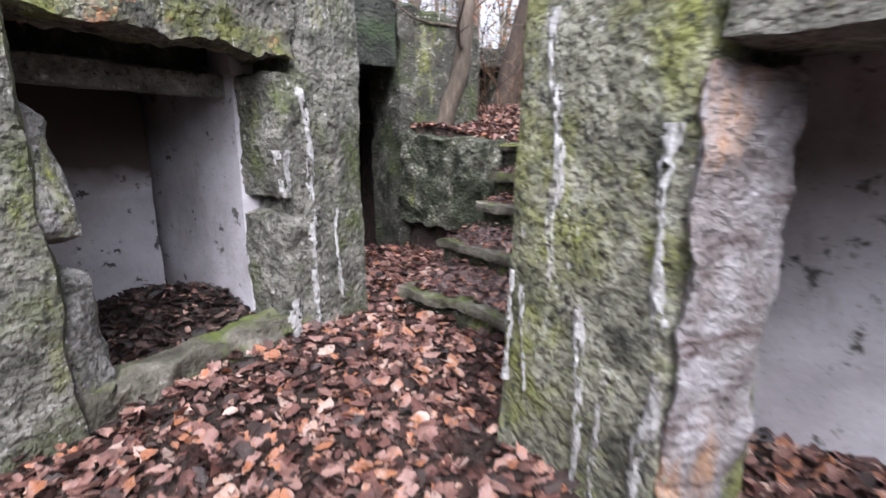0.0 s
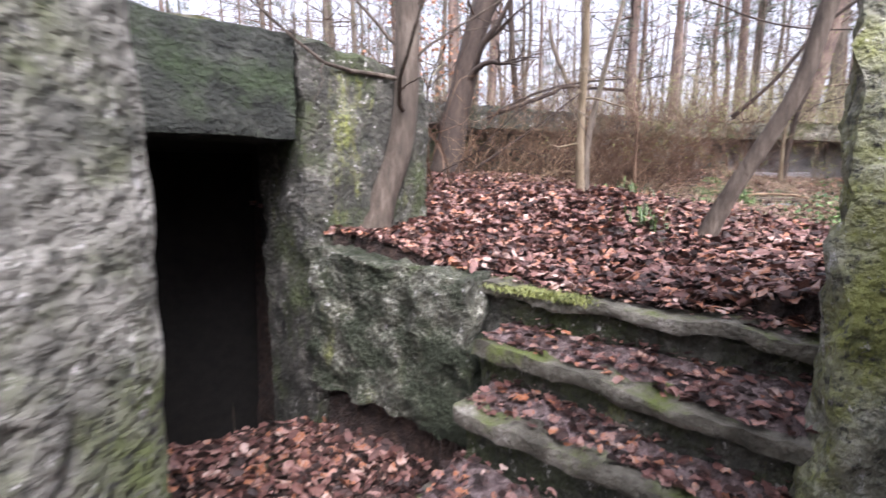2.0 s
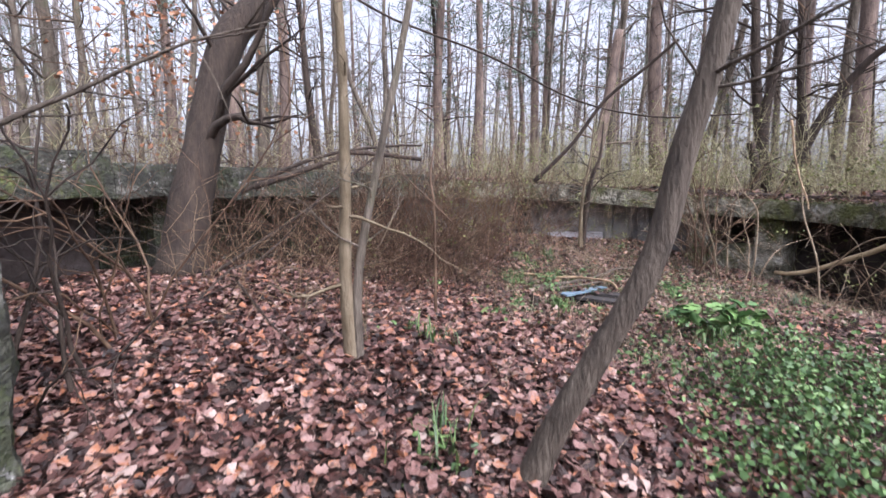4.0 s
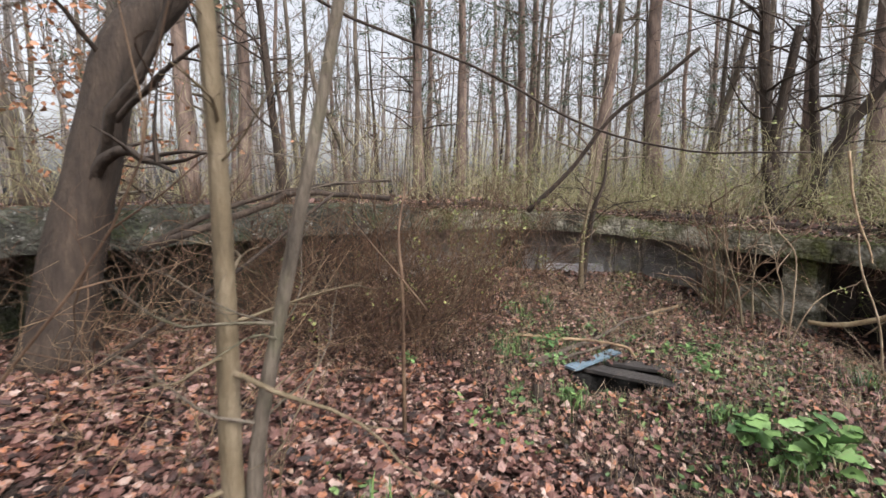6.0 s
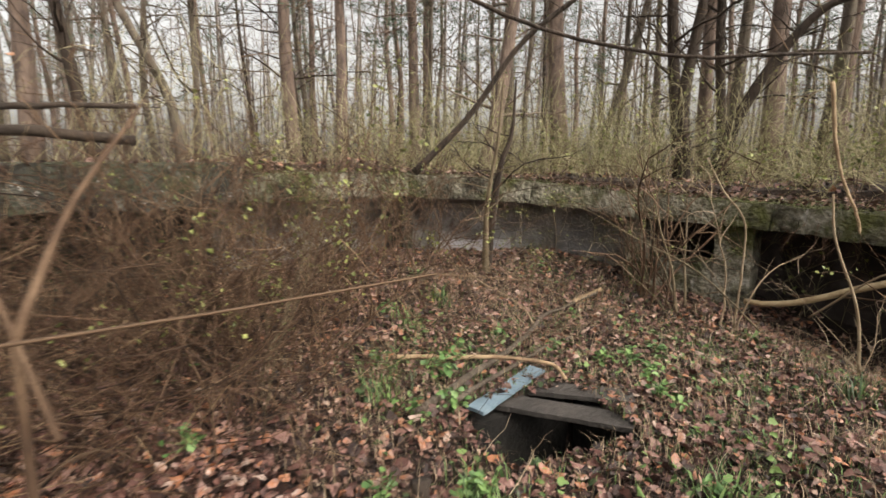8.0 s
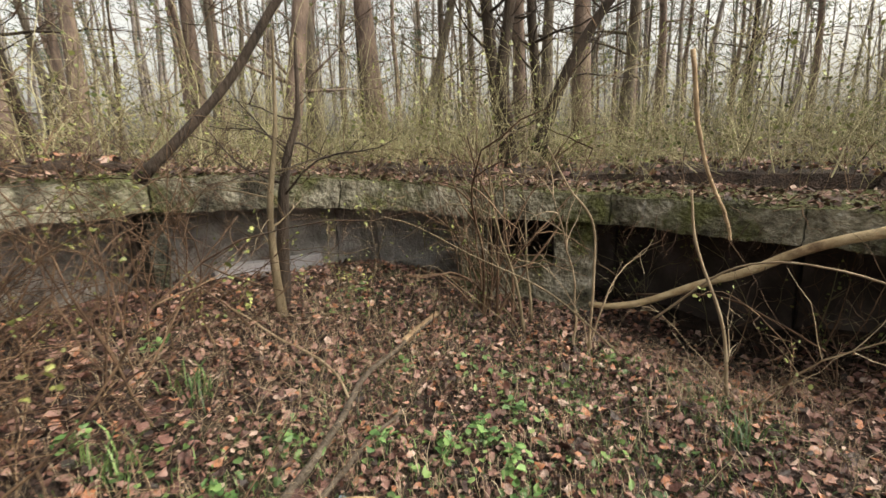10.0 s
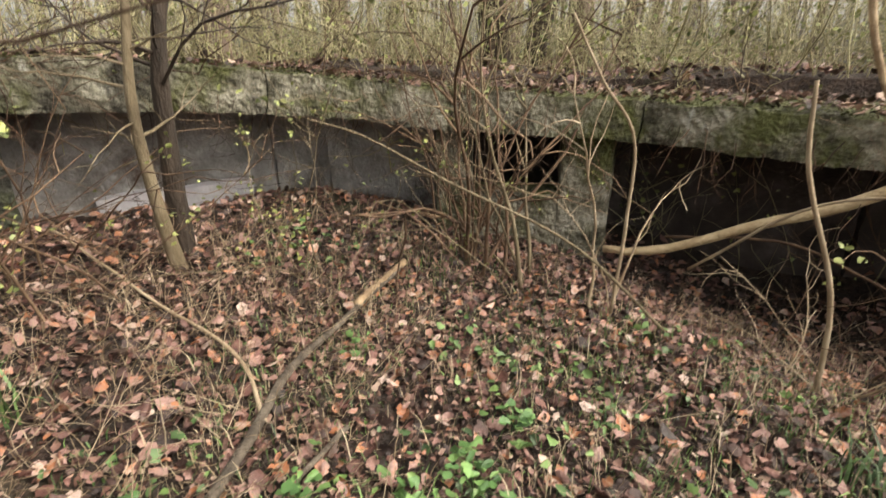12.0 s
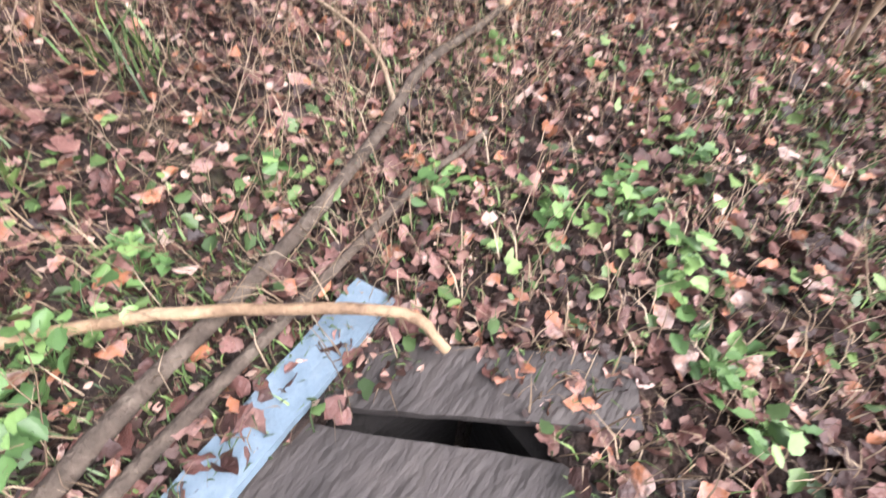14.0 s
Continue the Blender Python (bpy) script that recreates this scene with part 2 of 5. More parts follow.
M["darkbark"] = mat("wet_dark_bark", [(0.3, (0.02, 0.014, 0.01)), (0.6, (0.06, 0.042, 0.03)), (0.8, (0.12, 0.085, 0.06))], 12, 0.9, 1.0, 50, 10, stretch=(1, 1, 0.3))
M["wetbark"] = mat("damp_brown_bark", [(0.3, (0.035, 0.027, 0.02)), (0.5, (0.09, 0.07, 0.052)), (0.7, (0.17, 0.14, 0.108))], 14, 0.9, 1.0, 60, 10, stretch=(1, 1, 0.25), bump_dist=0.02)
# bark lightened to put distance haze into the far trunks
M["farbark"] = mat("haze_paled_far_bark", [(0.3, (0.12, 0.1, 0.09)), (0.5, (0.22, 0.19, 0.17)), (0.7, (0.34, 0.31, 0.28))], 4, 0.95, 0.3, 20, 5)
M["twig"] = mat("dry_twig", [(0.2, (0.026, 0.014, 0.008)), (0.5, (0.082, 0.046, 0.026)), (0.8, (0.21, 0.135, 0.082))], 5, 0.9, 0.3, 60, 4, island=0.6)
M["sapling"] = mat("ochre_sapling_bark", [(0.3, (0.075, 0.055, 0.032)), (0.5, (0.155, 0.118, 0.07)), (0.7, (0.25, 0.2, 0.135))], 8, 0.85, 0.6, 60, 8, stretch=(1, 1, 0.4))
M["straw"] = mat("dead_straw", [(0.2, (0.13, 0.09, 0.055)), (0.5, (0.26, 0.19, 0.12)), (0.8, (0.42, 0.34, 0.24))], 5, 0.8, 0.2, 60, 4, island=0.6)
M["green"] = mat("fresh_green_leaf", [(0.2, (0.035, 0.065, 0.022)), (0.5, (0.075, 0.135, 0.04)), (0.8, (0.16, 0.25, 0.075))], 5, 0.5, 0.2, 60, 4, island=0.7)
M["bushleaf"] = mat("light_green_bush_leaf", [(0.2, (0.035, 0.075, 0.022)), (0.5, (0.08, 0.155, 0.045)), (0.8, (0.15, 0.25, 0.08))], 5, 0.5, 0.2, 60, 4, island=0.7)
M["herbleaf"] = mat("bright_herb_leaf", [(0.2, (0.045, 0.1, 0.03)), (0.5, (0.085, 0.175, 0.05)), (0.8, (0.17, 0.29, 0.09))], 5, 0.5, 0.2, 60, 4, island=0.7)
M["bud"] = mat("yellow_green_bud_leaf", [(0.2, (0.1, 0.125, 0.04)), (0.5, (0.21, 0.235, 0.07)), (0.8, (0.33, 0.35, 0.11))], 5, 0.5, 0.2, 60, 4, island=0.6)
M["moss"] = mat("moss_cushion", [(0.3, (0.05, 0.055, 0.018)), (0.6, (0.11, 0.115, 0.04)), (0.8, (0.2, 0.2, 0.08))], 20, 0.95, 1.0, 120, 8)
M["deadwood"] = mat("peeled_pale_branch", [(0.3, (0.14, 0.085, 0.05)), (0.5, (0.32, 0.22, 0.13)), (0.7, (0.46, 0.34, 0.21))], 7, 0.8, 0.6, 50, 8)
M["palewood"] = mat("peeled_ochre_log", [(0.3, (0.2, 0.13, 0.075)), (0.45, (0.42, 0.31, 0.18)), (0.7, (0.58, 0.46, 0.29))], 7, 0.75, 0.6, 50, 8)
M["bluepaint"] = mat("faded_blue_paint", [(0.25, (0.1, 0.14, 0.165)), (0.5, (0.14, 0.205, 0.255)), (0.75, (0.22, 0.29, 0.335))], 9, 0.7, 0.3, 50, 8)
layer(M["bluepaint"], (0.12, 0.1, 0.07), 14, 0.64, 0.72, shift=3)
M["board"] = mat("wet_grey_board", [(0.3, (0.018, 0.016, 0.014)), (0.55, (0.048, 0.042, 0.038)), (0.75, (0.095, 0.084, 0.074))], 8, 0.7, 0.7, 40, 8, stretch=(0.4, 1, 1))
M["olive"] = mat("olive_stem", [(0.2, (0.15, 0.13, 0.065)), (0.5, (0.33, 0.29, 0.16)), (0.8, (0.5, 0.46, 0.28))], 5, 0.9, 0.3, 60, 4, island=0.6)
M["redtwig"] = mat("red_brown_twig", [(0.2, (0.022, 0.011, 0.006)), (0.5, (0.065, 0.033, 0.018)), (0.8, (0.16, 0.092, 0.055))], 5, 0.9, 0.3, 60, 4, island=0.7)
# near-black colour that stands in for darkness in unlit hollows
M["dark"] = mat("near_black_shade", [(0.3, (0.004, 0.0035, 0.003)), (0.7, (0.013, 0.011, 0.009))], 8, 0.95, 0.5, 30, 6)


# ---- mesh tools ----
class Acc:
    """Collects vertices and faces for one mesh."""

    def __init__(self):
        self.v, self.f, self.n = [], [], 0

    def add(self, v, f):
        v = np.asarray(v, dtype=float)
        self.v.append(v)
        self.f.extend([tuple(i + self.n for i in q) for q in f])
        self.n += len(v)

    def mesh(self, name, material, smooth=True):
        me = bpy.data.meshes.new(name)
        v = np.concatenate(self.v) if self.v else np.zeros((0, 3))
        me.from_pydata(v.tolist(), [], self.f)
        me.materials.append(material)
        if smooth:
            me.shade_smooth()
        me.update()
        return me


def part(name, data, parent, label=""):
    ob = new(name, data)
    ob.parent = parent
    return tagged(ob, label)


def thing(name, data, label, category, group="", kind=""):
    return tagged(new(name, data), label, category, group, kind)


def tube(acc, pts, radii, sides=6, cap=True):
    """A tapered tube along a line of points."""
    P = np.array(pts, dtype=float)
    n = len(P)
    T = np.gradient(P, axis=0)
    T /= np.linalg.norm(T, axis=1)[:, None] + 1e-9
    ref = np.array([0.31, 0.95, 0.07]) if abs(T[0][2]) > 0.6 else np.array([0.05, 0.1, 1.0])
    A = np.cross(T, ref)
    A /= np.linalg.norm(A, axis=1)[:, None] + 1e-9
    Bn = np.cross(T, A)
    ang = np.arange(sides) * 2 * math.pi / sides
    R = np.asarray(radii, dtype=float)
    if R.ndim == 1:
        R = R[:, None]
    V = P[:, None, :] + R[:, :, None] * (A[:, None, :] * np.cos(ang)[None, :, None] + Bn[:, None, :] * np.sin(ang)[None, :, None])
    F = [(i * sides + j, i * sides + (j + 1) % sides, (i + 1) * sides + (j + 1) % sides, (i + 1) * sides + j) for i in range(n - 1) for j in range(sides)]
    if cap:
        F.append(tuple(range(sides))[::-1])
        F.append(tuple((n - 1) * sides + j for j in range(sides)))
    acc.add(V.reshape(-1, 3), F)


def wander(rng, a, direction, length, n, wobble, droop=0.0):
    """A wavering line from a."""
    p, d = np.array(a, dtype=float), np.array(direction, dtype=float)
    d /= np.linalg.norm(d)
    out = [p.copy()]
    for _ in range(n):
        d = d + rng.normal(0, wobble, 3) + np.array([0, 0, -droop])
        d /= np.linalg.norm(d)
        p = p + d * length / n
        out.append(p.copy())
    return np.array(out)


def smooth_line(pts, n):
    """Points along a smooth curve through the given ones (Catmull-Rom)."""
    P = np.array(pts, dtype=float)
    Q = np.vstack([2 * P[0] - P[1], P, 2 * P[-1] - P[-2]])
    out = []
    for s in np.linspace(0, len(P) - 1 - 1e-6, n):
        i, u = int(s), s - int(s)
        a, b, c, d = Q[i], Q[i + 1], Q[i + 2], Q[i + 3]
        out.append(0.5 * (2 * b + (c - a) * u + (2 * a - 5 * b + 4 * c - d) * u * u + (3 * b - a - 3 * c + d) * u ** 3))
    return np.array(out)


def roughen(V, amp, size, seed):
    """Shifts points by a field of noise, so that neighbours stay together."""
    out = np.array(V, dtype=float)
    for i, p in enumerate(V):
        q = Vector(p) / size + Vector((seed, seed * 1.7, 0))
        out[i] += amp * np.array(noise.noise_vector(q)) + 0.45 * amp * np.array(noise.noise_vector(q * 3.1)) + 0.25 * amp * np.array(noise.noise_vector(q * 8.3))
    return out


def hexa(acc, corners, cell=0.07, amp=0.02, size=0.35, seed=1.0, round_edge=0.03):
    """A rough block from eight corners (bottom four, top four, anticlockwise), its faces cut small, its edges worn."""
    c = np.array(corners, dtype=float)
    mid = c.mean(axis=0)
    for q in ((0, 3, 2, 1), (4, 5, 6, 7), (0, 1, 5, 4), (1, 2, 6, 5), (2, 3, 7, 6), (3, 0, 4, 7)):
        a, b, d, e = c[list(q)]
        nu = max(1, min(60, int(np.ceil(max(np.linalg.norm(b - a), np.linalg.norm(d - e)) / cell))))
        nv = max(1, min(60, int(np.ceil(max(np.linalg.norm(e - a), np.linalg.norm(d - b)) / cell))))
        u, v = np.meshgrid(np.linspace(0, 1, nu + 1), np.linspace(0, 1, nv + 1), indexing="ij")
        u, v = u[..., None], v[..., None]
        V = (a * (1 - u) * (1 - v) + b * u * (1 - v) + d * u * v + e * (1 - u) * v).reshape(-1, 3)
        edge = np.minimum(np.minimum(u, 1 - u) * np.linalg.norm(b - a), np.minimum(v, 1 - v) * np.linalg.norm(e - a)).reshape(-1)
        pull = np.clip(1 - edge / (round_edge * 1.5), 0, 1)[:, None]
        way = mid - V
        V = V + pull * way / (np.linalg.norm(way, axis=1)[:, None] + 1e-6) * round_edge * 0.6
        V = roughen(V, amp, size, seed)
        acc.add(V, [(i * (nv + 1) + j, (i + 1) * (nv + 1) + j, (i + 1) * (nv + 1) + j + 1, i * (nv + 1) + j + 1) for i in range(nu) for j in range(nv)])


def prism(a, b, thick, z0, z1, side=1):
    """Eight corners of a wall that runs from a to b (plan), thick to its left (side 1) or right (-1). z1 may be a pair."""
    a, b = np.array(a, dtype=float), np.array(b, dtype=float)
    d = (b - a) / np.linalg.norm(b - a)
    n = np.array([-d[1], d[0]]) * side * thick
    za, zb = z1 if isinstance(z1, tuple) else (z1, z1)
    q = [a, b, b + n, a + n] if side == 1 else [a + n, b + n, b, a]
    zz = [za, zb, zb, za] if side == 1 else [za, zb, zb, za]
    ya, yb = z0 if isinstance(z0, tuple) else (z0, z0)
    yy = [ya, yb, yb, ya]
    return [(*p, y) for p, y in zip(q, yy)] + [(*p, z) for p, z in zip(q, zz)]


def block(name, corners, material, label="", category="", kind="structure", parent=None, **kw):
    acc = Acc()
    hexa(acc, corners, **kw)
    me = acc.mesh(name, M[material])
    if parent is not None:
        return part(name, me, parent, label)
    return thing(name, me, label, category, kind=kind)


# ---- the plan ----
U = np.array([0.55, 0.835])          # along the sunken passage
N = np.array([-0.835, 0.55])         # from the passage into the west room
C = np.array([-0.53, 3.12])          # north-east corner of the west block
SD = np.array([0.72, -0.69])         # along the steps' edges
SU = np.array([0.69, 0.72])          # up the steps
YARD = np.array([(-2.6, 7.2), (-0.8, 8.1), (0.6, 8.6), (2.0, 8.95), (4.5, 9.5), (6.25, 9.35), (7.4, 8.5), (7.95, 7.5), (8.2, 6.3), (7.95, 5.0), (7.4, 3.5), (6.4, 2.2), (4.6, 0.6)])
UNDER = np.array([2.5, 2.5, 2.5, 2.5, 2.48, 2.44, 2.33, 2.2, 2.13, 2.09, 2.1, 2.1, 2.1])
YARD_ALL = np.vstack([YARD, [(3.2, -3.5), (-4.5, -3.5), (-5.0, 6.0)]])
PIT = np.array([(-3.6, -2.4), (2.5, -2.4), (2.5, 2.3), (1.45, 2.75), (1.6, 3.25), (0.62, 4.44), (0.42, 4.44), (-0.42, 5.3), (-0.7, 5.7), (-1.3, 7.3), (-3.7, 6.6), (-3.4, 3.0)])


def inside(poly, X, Y):
    r = np.zeros(X.shape, bool)
    for (x0, y0), (x1, y1) in zip(poly, np.roll(poly, -1, axis=0)):
        cross = ((y0 > Y) != (y1 > Y)) & (X < (x1 - x0) * (Y - y0) / (y1 - y0 + 1e-12) + x0)
        r ^= cross
    return r


def away(line, X, Y):
    """Distance to an open line of points."""
    best = np.full(X.shape, 1e9)
    for (x0, y0), (x1, y1) in zip(line[:-1], line[1:]):
        dx, dy = x1 - x0, y1 - y0
        s = np.clip(((X - x0) * dx + (Y - y0) * dy) / (dx * dx + dy * dy), 0, 1)
        best = np.minimum(best, np.hypot(X - x0 - s * dx, Y - y0 - s * dy))
    return best


def hill(X, Y, x, y, h, sx, sy=None):
    return h * np.exp(-((X - x) / sx) ** 2 / 2 - ((Y - y) / (sy or sx)) ** 2 / 2)


def wave(X, Y):
    return 0.02 * np.sin(1.9 * X + 0.7 * Y) + 0.017 * np.sin(2.7 * Y - 1.3 * X + 1) + 0.012 * np.sin(5.1 * X + 2) * np.sin(4.3 * Y) + 0.008 * np.sin(9.7 * X + 3.1 * Y) + 0.007 * np.sin(11.3 * Y - 4 * X)


def level(X, Y):
    """Height of the ground: the pit's floor, the yard, or the bank behind the slabs."""
    X, Y = np.asarray(X, dtype=float), np.asarray(Y, dtype=float)
    yard = 1.345 + hill(X, Y, 1.2, 8.6, 0.42, 2.0, 1.5) + hill(X, Y, 5.6, 9.2, 0.5, 1.6, 0.9) + hill(X, Y, 1.8, 5.9, 0.16, 0.8) + hill(X, Y, 7.9, 8.3, 0.16, 0.6) - hill(X, Y, 8.6, 5.2, 0.5, 0.8) - hill(X, Y, 0.8, 4.2, 0.12, 0.8) - hill(X, Y, 2.1, 4.6, 0.11, 0.7) + wave(X, Y) * (1 - hill(X, Y, 5.2, 7.0, 1.0, 0.75)) - hill(X, Y, 5.2, 7.0, 0.03, 0.6)
    pit = wave(X, Y) * 0.9 + hill(X, Y, -1.75, 2.75, 0.3, 0.45) + 0.0
    pit = np.where((X + 0.46) * -0.345 + (Y - 5.15) * 0.939 > 0.16, -1.1, pit)
    out = np.where(inside(PIT, X, Y), pit, yard)
    d = away(YARD, X, Y)
    bank = ~inside(YARD_ALL, X, Y)
    top = 2.78 + 2 * wave(X * 0.6, Y * 0.6) + 0.12 * np.sin(0.35 * X + 1) * np.sin(0.31 * Y)
    top = np.where(X > 7, top - 0.22, top)
    return np.where(bank & (d > 1.3), top, out)


def by_hatch(X, Y, u=0.42, v=0.3):
    """Whether a point lies over the hatch's hole."""
    return (np.abs((X - 4.92) * 0.93 + (Y - 6.7) * -0.36) < u) & (np.abs((X - 4.92) * 0.36 + (Y - 6.7) * 0.93) < v)


# ---- ground: one sheet to the horizon ----
def ground_mesh():
    def axis(lo, hi, step, far):
        mid = np.arange(lo, hi + 1e-6, step)
        grow, s, out = step, hi, []
        while s < far:
            grow *= 1.35
            s += grow
            out.append(s)
        grow, s, neg = step, lo, []
        while s > -far:
            grow *= 1.35
            s -= grow
            neg.append(s)
        return np.array(neg[::-1] + list(mid) + out)
    xs, ys = axis(-4.5, 10.5, 0.075, 600), axis(-3.5, 11.5, 0.075, 600)
    X, Y = np.meshgrid(xs, ys, indexing="ij")
    Z = level(X, Y)
    hatch = by_hatch(X, Y, 0.43, 0.31)
    Z = np.where(hatch, 0.5, Z)
    V = np.stack([X, Y, Z], axis=-1).reshape(-1, 3)
    nx, ny = X.shape
    i, j = np.meshgrid(np.arange(nx - 1), np.arange(ny - 1), indexing="ij")
    k = (i * ny + j).reshape(-1)
    acc = Acc()
    acc.v, acc.n = [V], len(V)
    acc.f = np.stack([k, k + ny, k + ny + 1, k + 1], axis=1).tolist()
    return acc.mesh("ground", M["soil"])


tagged(new("ground", ground_mesh()), "damp dark woodland soil under a carpet of fallen leaves", "ground", kind="structure")


# ---- the sunken passage: west block and its room ----
def on(s, d=0.0):
    """Plan point on the west wall: s metres back from its corner, d metres into it."""
    return C - U * s + N * d


def box_between(s0, s1, d0, d1, z0, z1):
    q = [on(s1, d0), on(s0, d0), on(s0, d1), on(s1, d1)]
    return [(*p, z0) for p in q] + [(*p, z1) for p in q]


block("wall_west_block", box_between(0.0, 0.5, 0.0, 1.9, -0.4, 2.62), "concrete", "rough mossy concrete pier with white lime streaks", "wall", amp=0.022, cell=0.05)
block("wall_west_lintel", box_between(0.505, 2.6, 0.0, 0.36, 1.66, 2.62), "stained", "broken concrete lintel with rusty and green stains", "wall", amp=0.05, cell=0.035, size=0.25, seed=3.0)
block("wall_west_pier", box_between(1.72, 4.2, -0.02, 0.34, -0.4, 2.64), "concrete", "mossy concrete wall with a white lime run", "wall", amp=0.025, cell=0.05, seed=5.0)
block("sill", box_between(0.5, 1.8, 0.0, 0.24, -0.3, 0.19), "step", "worn mossy concrete sill of the west opening", "sill", amp=0.05, cell=0.03, size=0.2, seed=7.0)
block("wall_west_room_side", box_between(0.505, 0.66, 0.37, 1.6, -0.3, 1.88), "plaster", "pale whitewashed inner wall", "wall", amp=0.008, cell=0.09)
block("wall_west_room_back", box_between(0.7, 4.2, 1.36, 1.6, -0.3, 1.9), "backwall", "inner wall, whitewashed below and brown above, darker towards the top", "wall", amp=0.012, cell=0.07)
# ceiling coloured dark to hold down bounce light in the room
block("ceiling", box_between(0.51, 4.2, 0.6, 1.9, 1.6, 2.18), "damp", "stained concrete ceiling of the west room, coloured dark to cut bounce light", "ceiling", amp=0.01, cell=0.12)

# ---- stairs ----
STEPS = [((-0.33, 3.1), (0.52, 2.34), 0.62, 0.22), ((-0.07, 3.63), (0.86, 2.52), 0.44, 0.45), ((0.27, 3.97), (1.16, 2.84), 0.36, 0.7), ((0.39, 4.16), (1.3, 2.92), 0.42, 0.94), ((0.4, 4.46), (1.5, 3.12), 0.34, 1.19)]


def step_corners(a, b, depth, z0, z1):
    a, b = np.array(a), np.array(b)
    d = (b - a) / np.linalg.norm(b - a)
    n = np.array([-d[1], d[0]]) * depth
    q = [a, b, b + n, a + n]
    return [(*p, z0) for p in q] + [(*p, z) for p, z in zip(q, (z1, z1 - 0.02, z1 - 0.02, z1))]


stairs = thing("stairs", None, "broken concrete steps covered with leaves and moss", "stairs", kind="structure")
for i, (a, b, depth, z) in enumerate(STEPS):
    a, b = np.array(a), np.array(b)
    d = (b - a) / np.linalg.norm(b - a)
    n = np.array([-d[1], d[0]])
    block("tread", step_corners(a, b, depth, z - 0.075, z), "step", parent=stairs, amp=0.03, cell=0.03, size=0.26, seed=11.0 + i, round_edge=0.03)
    # risers take a darker concrete than the treads
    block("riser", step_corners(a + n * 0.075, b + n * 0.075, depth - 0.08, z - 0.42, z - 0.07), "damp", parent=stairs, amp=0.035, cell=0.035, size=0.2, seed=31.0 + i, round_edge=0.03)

drift = thing("leaf_mould", None, "leaf mould heaped on the treads, sky reflection put into its pink-grey colour", "leaf mould", kind="structure")
for i, (a, b, depth, z) in enumerate(STEPS[:-1]):
    a, b = np.array(a), np.array(b)
    d = (b - a) / np.linalg.norm(b - a)
    n = np.array([-d[1], d[0]])
    q = [a + n * 0.1 + d * 0.03, b + n * 0.1, b + n * depth, a + n * depth + d * 0.03]
    block("heap", [(*p, z - 0.1) for p in q] + [(*p, z + h) for p, h in zip(q, (-0.005, -0.015, 0.09, 0.07))], "treadmould", parent=drift, amp=0.02, cell=0.05, size=0.2, seed=111.0 + i, round_edge=0.02)

block("wall_north_retaining", prism((0.43, 4.24), (-0.5, 5.16), 0.2, (0.3, 0.36), (1.22, 1.3), side=-1), "crumbled", "crumbling mossy concrete retaining wall beside the steps", "wall", amp=0.05, cell=0.03, size=0.16, seed=17.0)

# a near-black block gives the hollow its shade by colour
block("wall_north_hollow_shade", prism((0.5, 4.36), (-0.42, 5.27), 0.15, -0.3, 0.4, side=-1), "dark", "near-black block for the shade under the undermined retaining wall", "wall", amp=0.03, cell=0.08)

# ---- doorway and the north block ----
block("wall_north_block", [(-0.46, 5.15, -1.3), (0.42, 5.7, -1.3), (0.1, 6.5, -1.3), (-0.9, 5.95, -1.3), (-0.46, 5.15, 2.62), (0.42, 5.7, 2.5), (0.1, 6.5, 2.6), (-0.9, 5.95, 2.75)], "damp", "rough concrete block overgrown with moss", "wall", amp=0.045, cell=0.04, size=0.2, seed=19.0)
block("door_lintel", [(-2.1, 4.55, 1.99), (-0.47, 5.13, 1.99), (-0.75, 5.7, 1.99), (-2.4, 5.2, 1.99), (-2.1, 4.55, 2.7), (-0.47, 5.13, 2.6), (-0.75, 5.7, 2.7), (-2.4, 5.2, 2.75)], "lintel", "dark damp concrete lintel over a doorway", "lintel", amp=0.03, cell=0.05, seed=23.0)
# door room: the darkness inside is put into the wall and ceiling colour
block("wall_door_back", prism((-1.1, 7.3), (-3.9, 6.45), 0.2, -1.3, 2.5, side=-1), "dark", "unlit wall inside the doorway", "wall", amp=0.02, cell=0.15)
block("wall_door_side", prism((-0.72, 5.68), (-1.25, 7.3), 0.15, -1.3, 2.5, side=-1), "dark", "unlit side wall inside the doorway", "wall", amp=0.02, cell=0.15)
block("ceiling_door_room", [(-3.9, 4.4, 2.0), (-2.2, 4.75, 2.0), (-0.72, 5.66, 2.0), (-1.2, 7.3, 2.0), (-3.9, 4.4, 2.5), (-2.2, 4.75, 2.5), (-0.72, 5.66, 2.5), (-1.2, 7.3, 2.5)], "dark", "concrete ceiling behind the doorway, its darkness put into the colour", "ceiling", amp=0.01, cell=0.2)
block("ceiling_door_room", [(-3.9, 4.4, 2.01), (-1.2, 7.3, 2.01), (-1.3, 7.6, 2.01), (-3.9, 6.8, 2.01), (-3.9, 4.4, 2.51), (-1.2, 7.3, 2.51), (-1.3, 7.6, 2.51), (-3.9, 6.8, 2.51)], "dark", "concrete ceiling behind the doorway, its darkness put into the colour", "ceiling", amp=0.01, cell=0.2)
# unseen roof slabs, added to stop light leaking into the door room
block("roof_north", [(-4.1, 4.2, 2.55), (-2.3, 4.9, 2.55), (-0.75, 5.7, 2.55), (-1.2, 7.6, 2.55), (-4.1, 4.2, 2.8), (-2.3, 4.9, 2.8), (-0.75, 5.7, 2.8), (-1.2, 7.6, 2.8)], "slab", "unseen concrete roof added to keep light out of the door room", "roof", amp=0.03, cell=0.15)
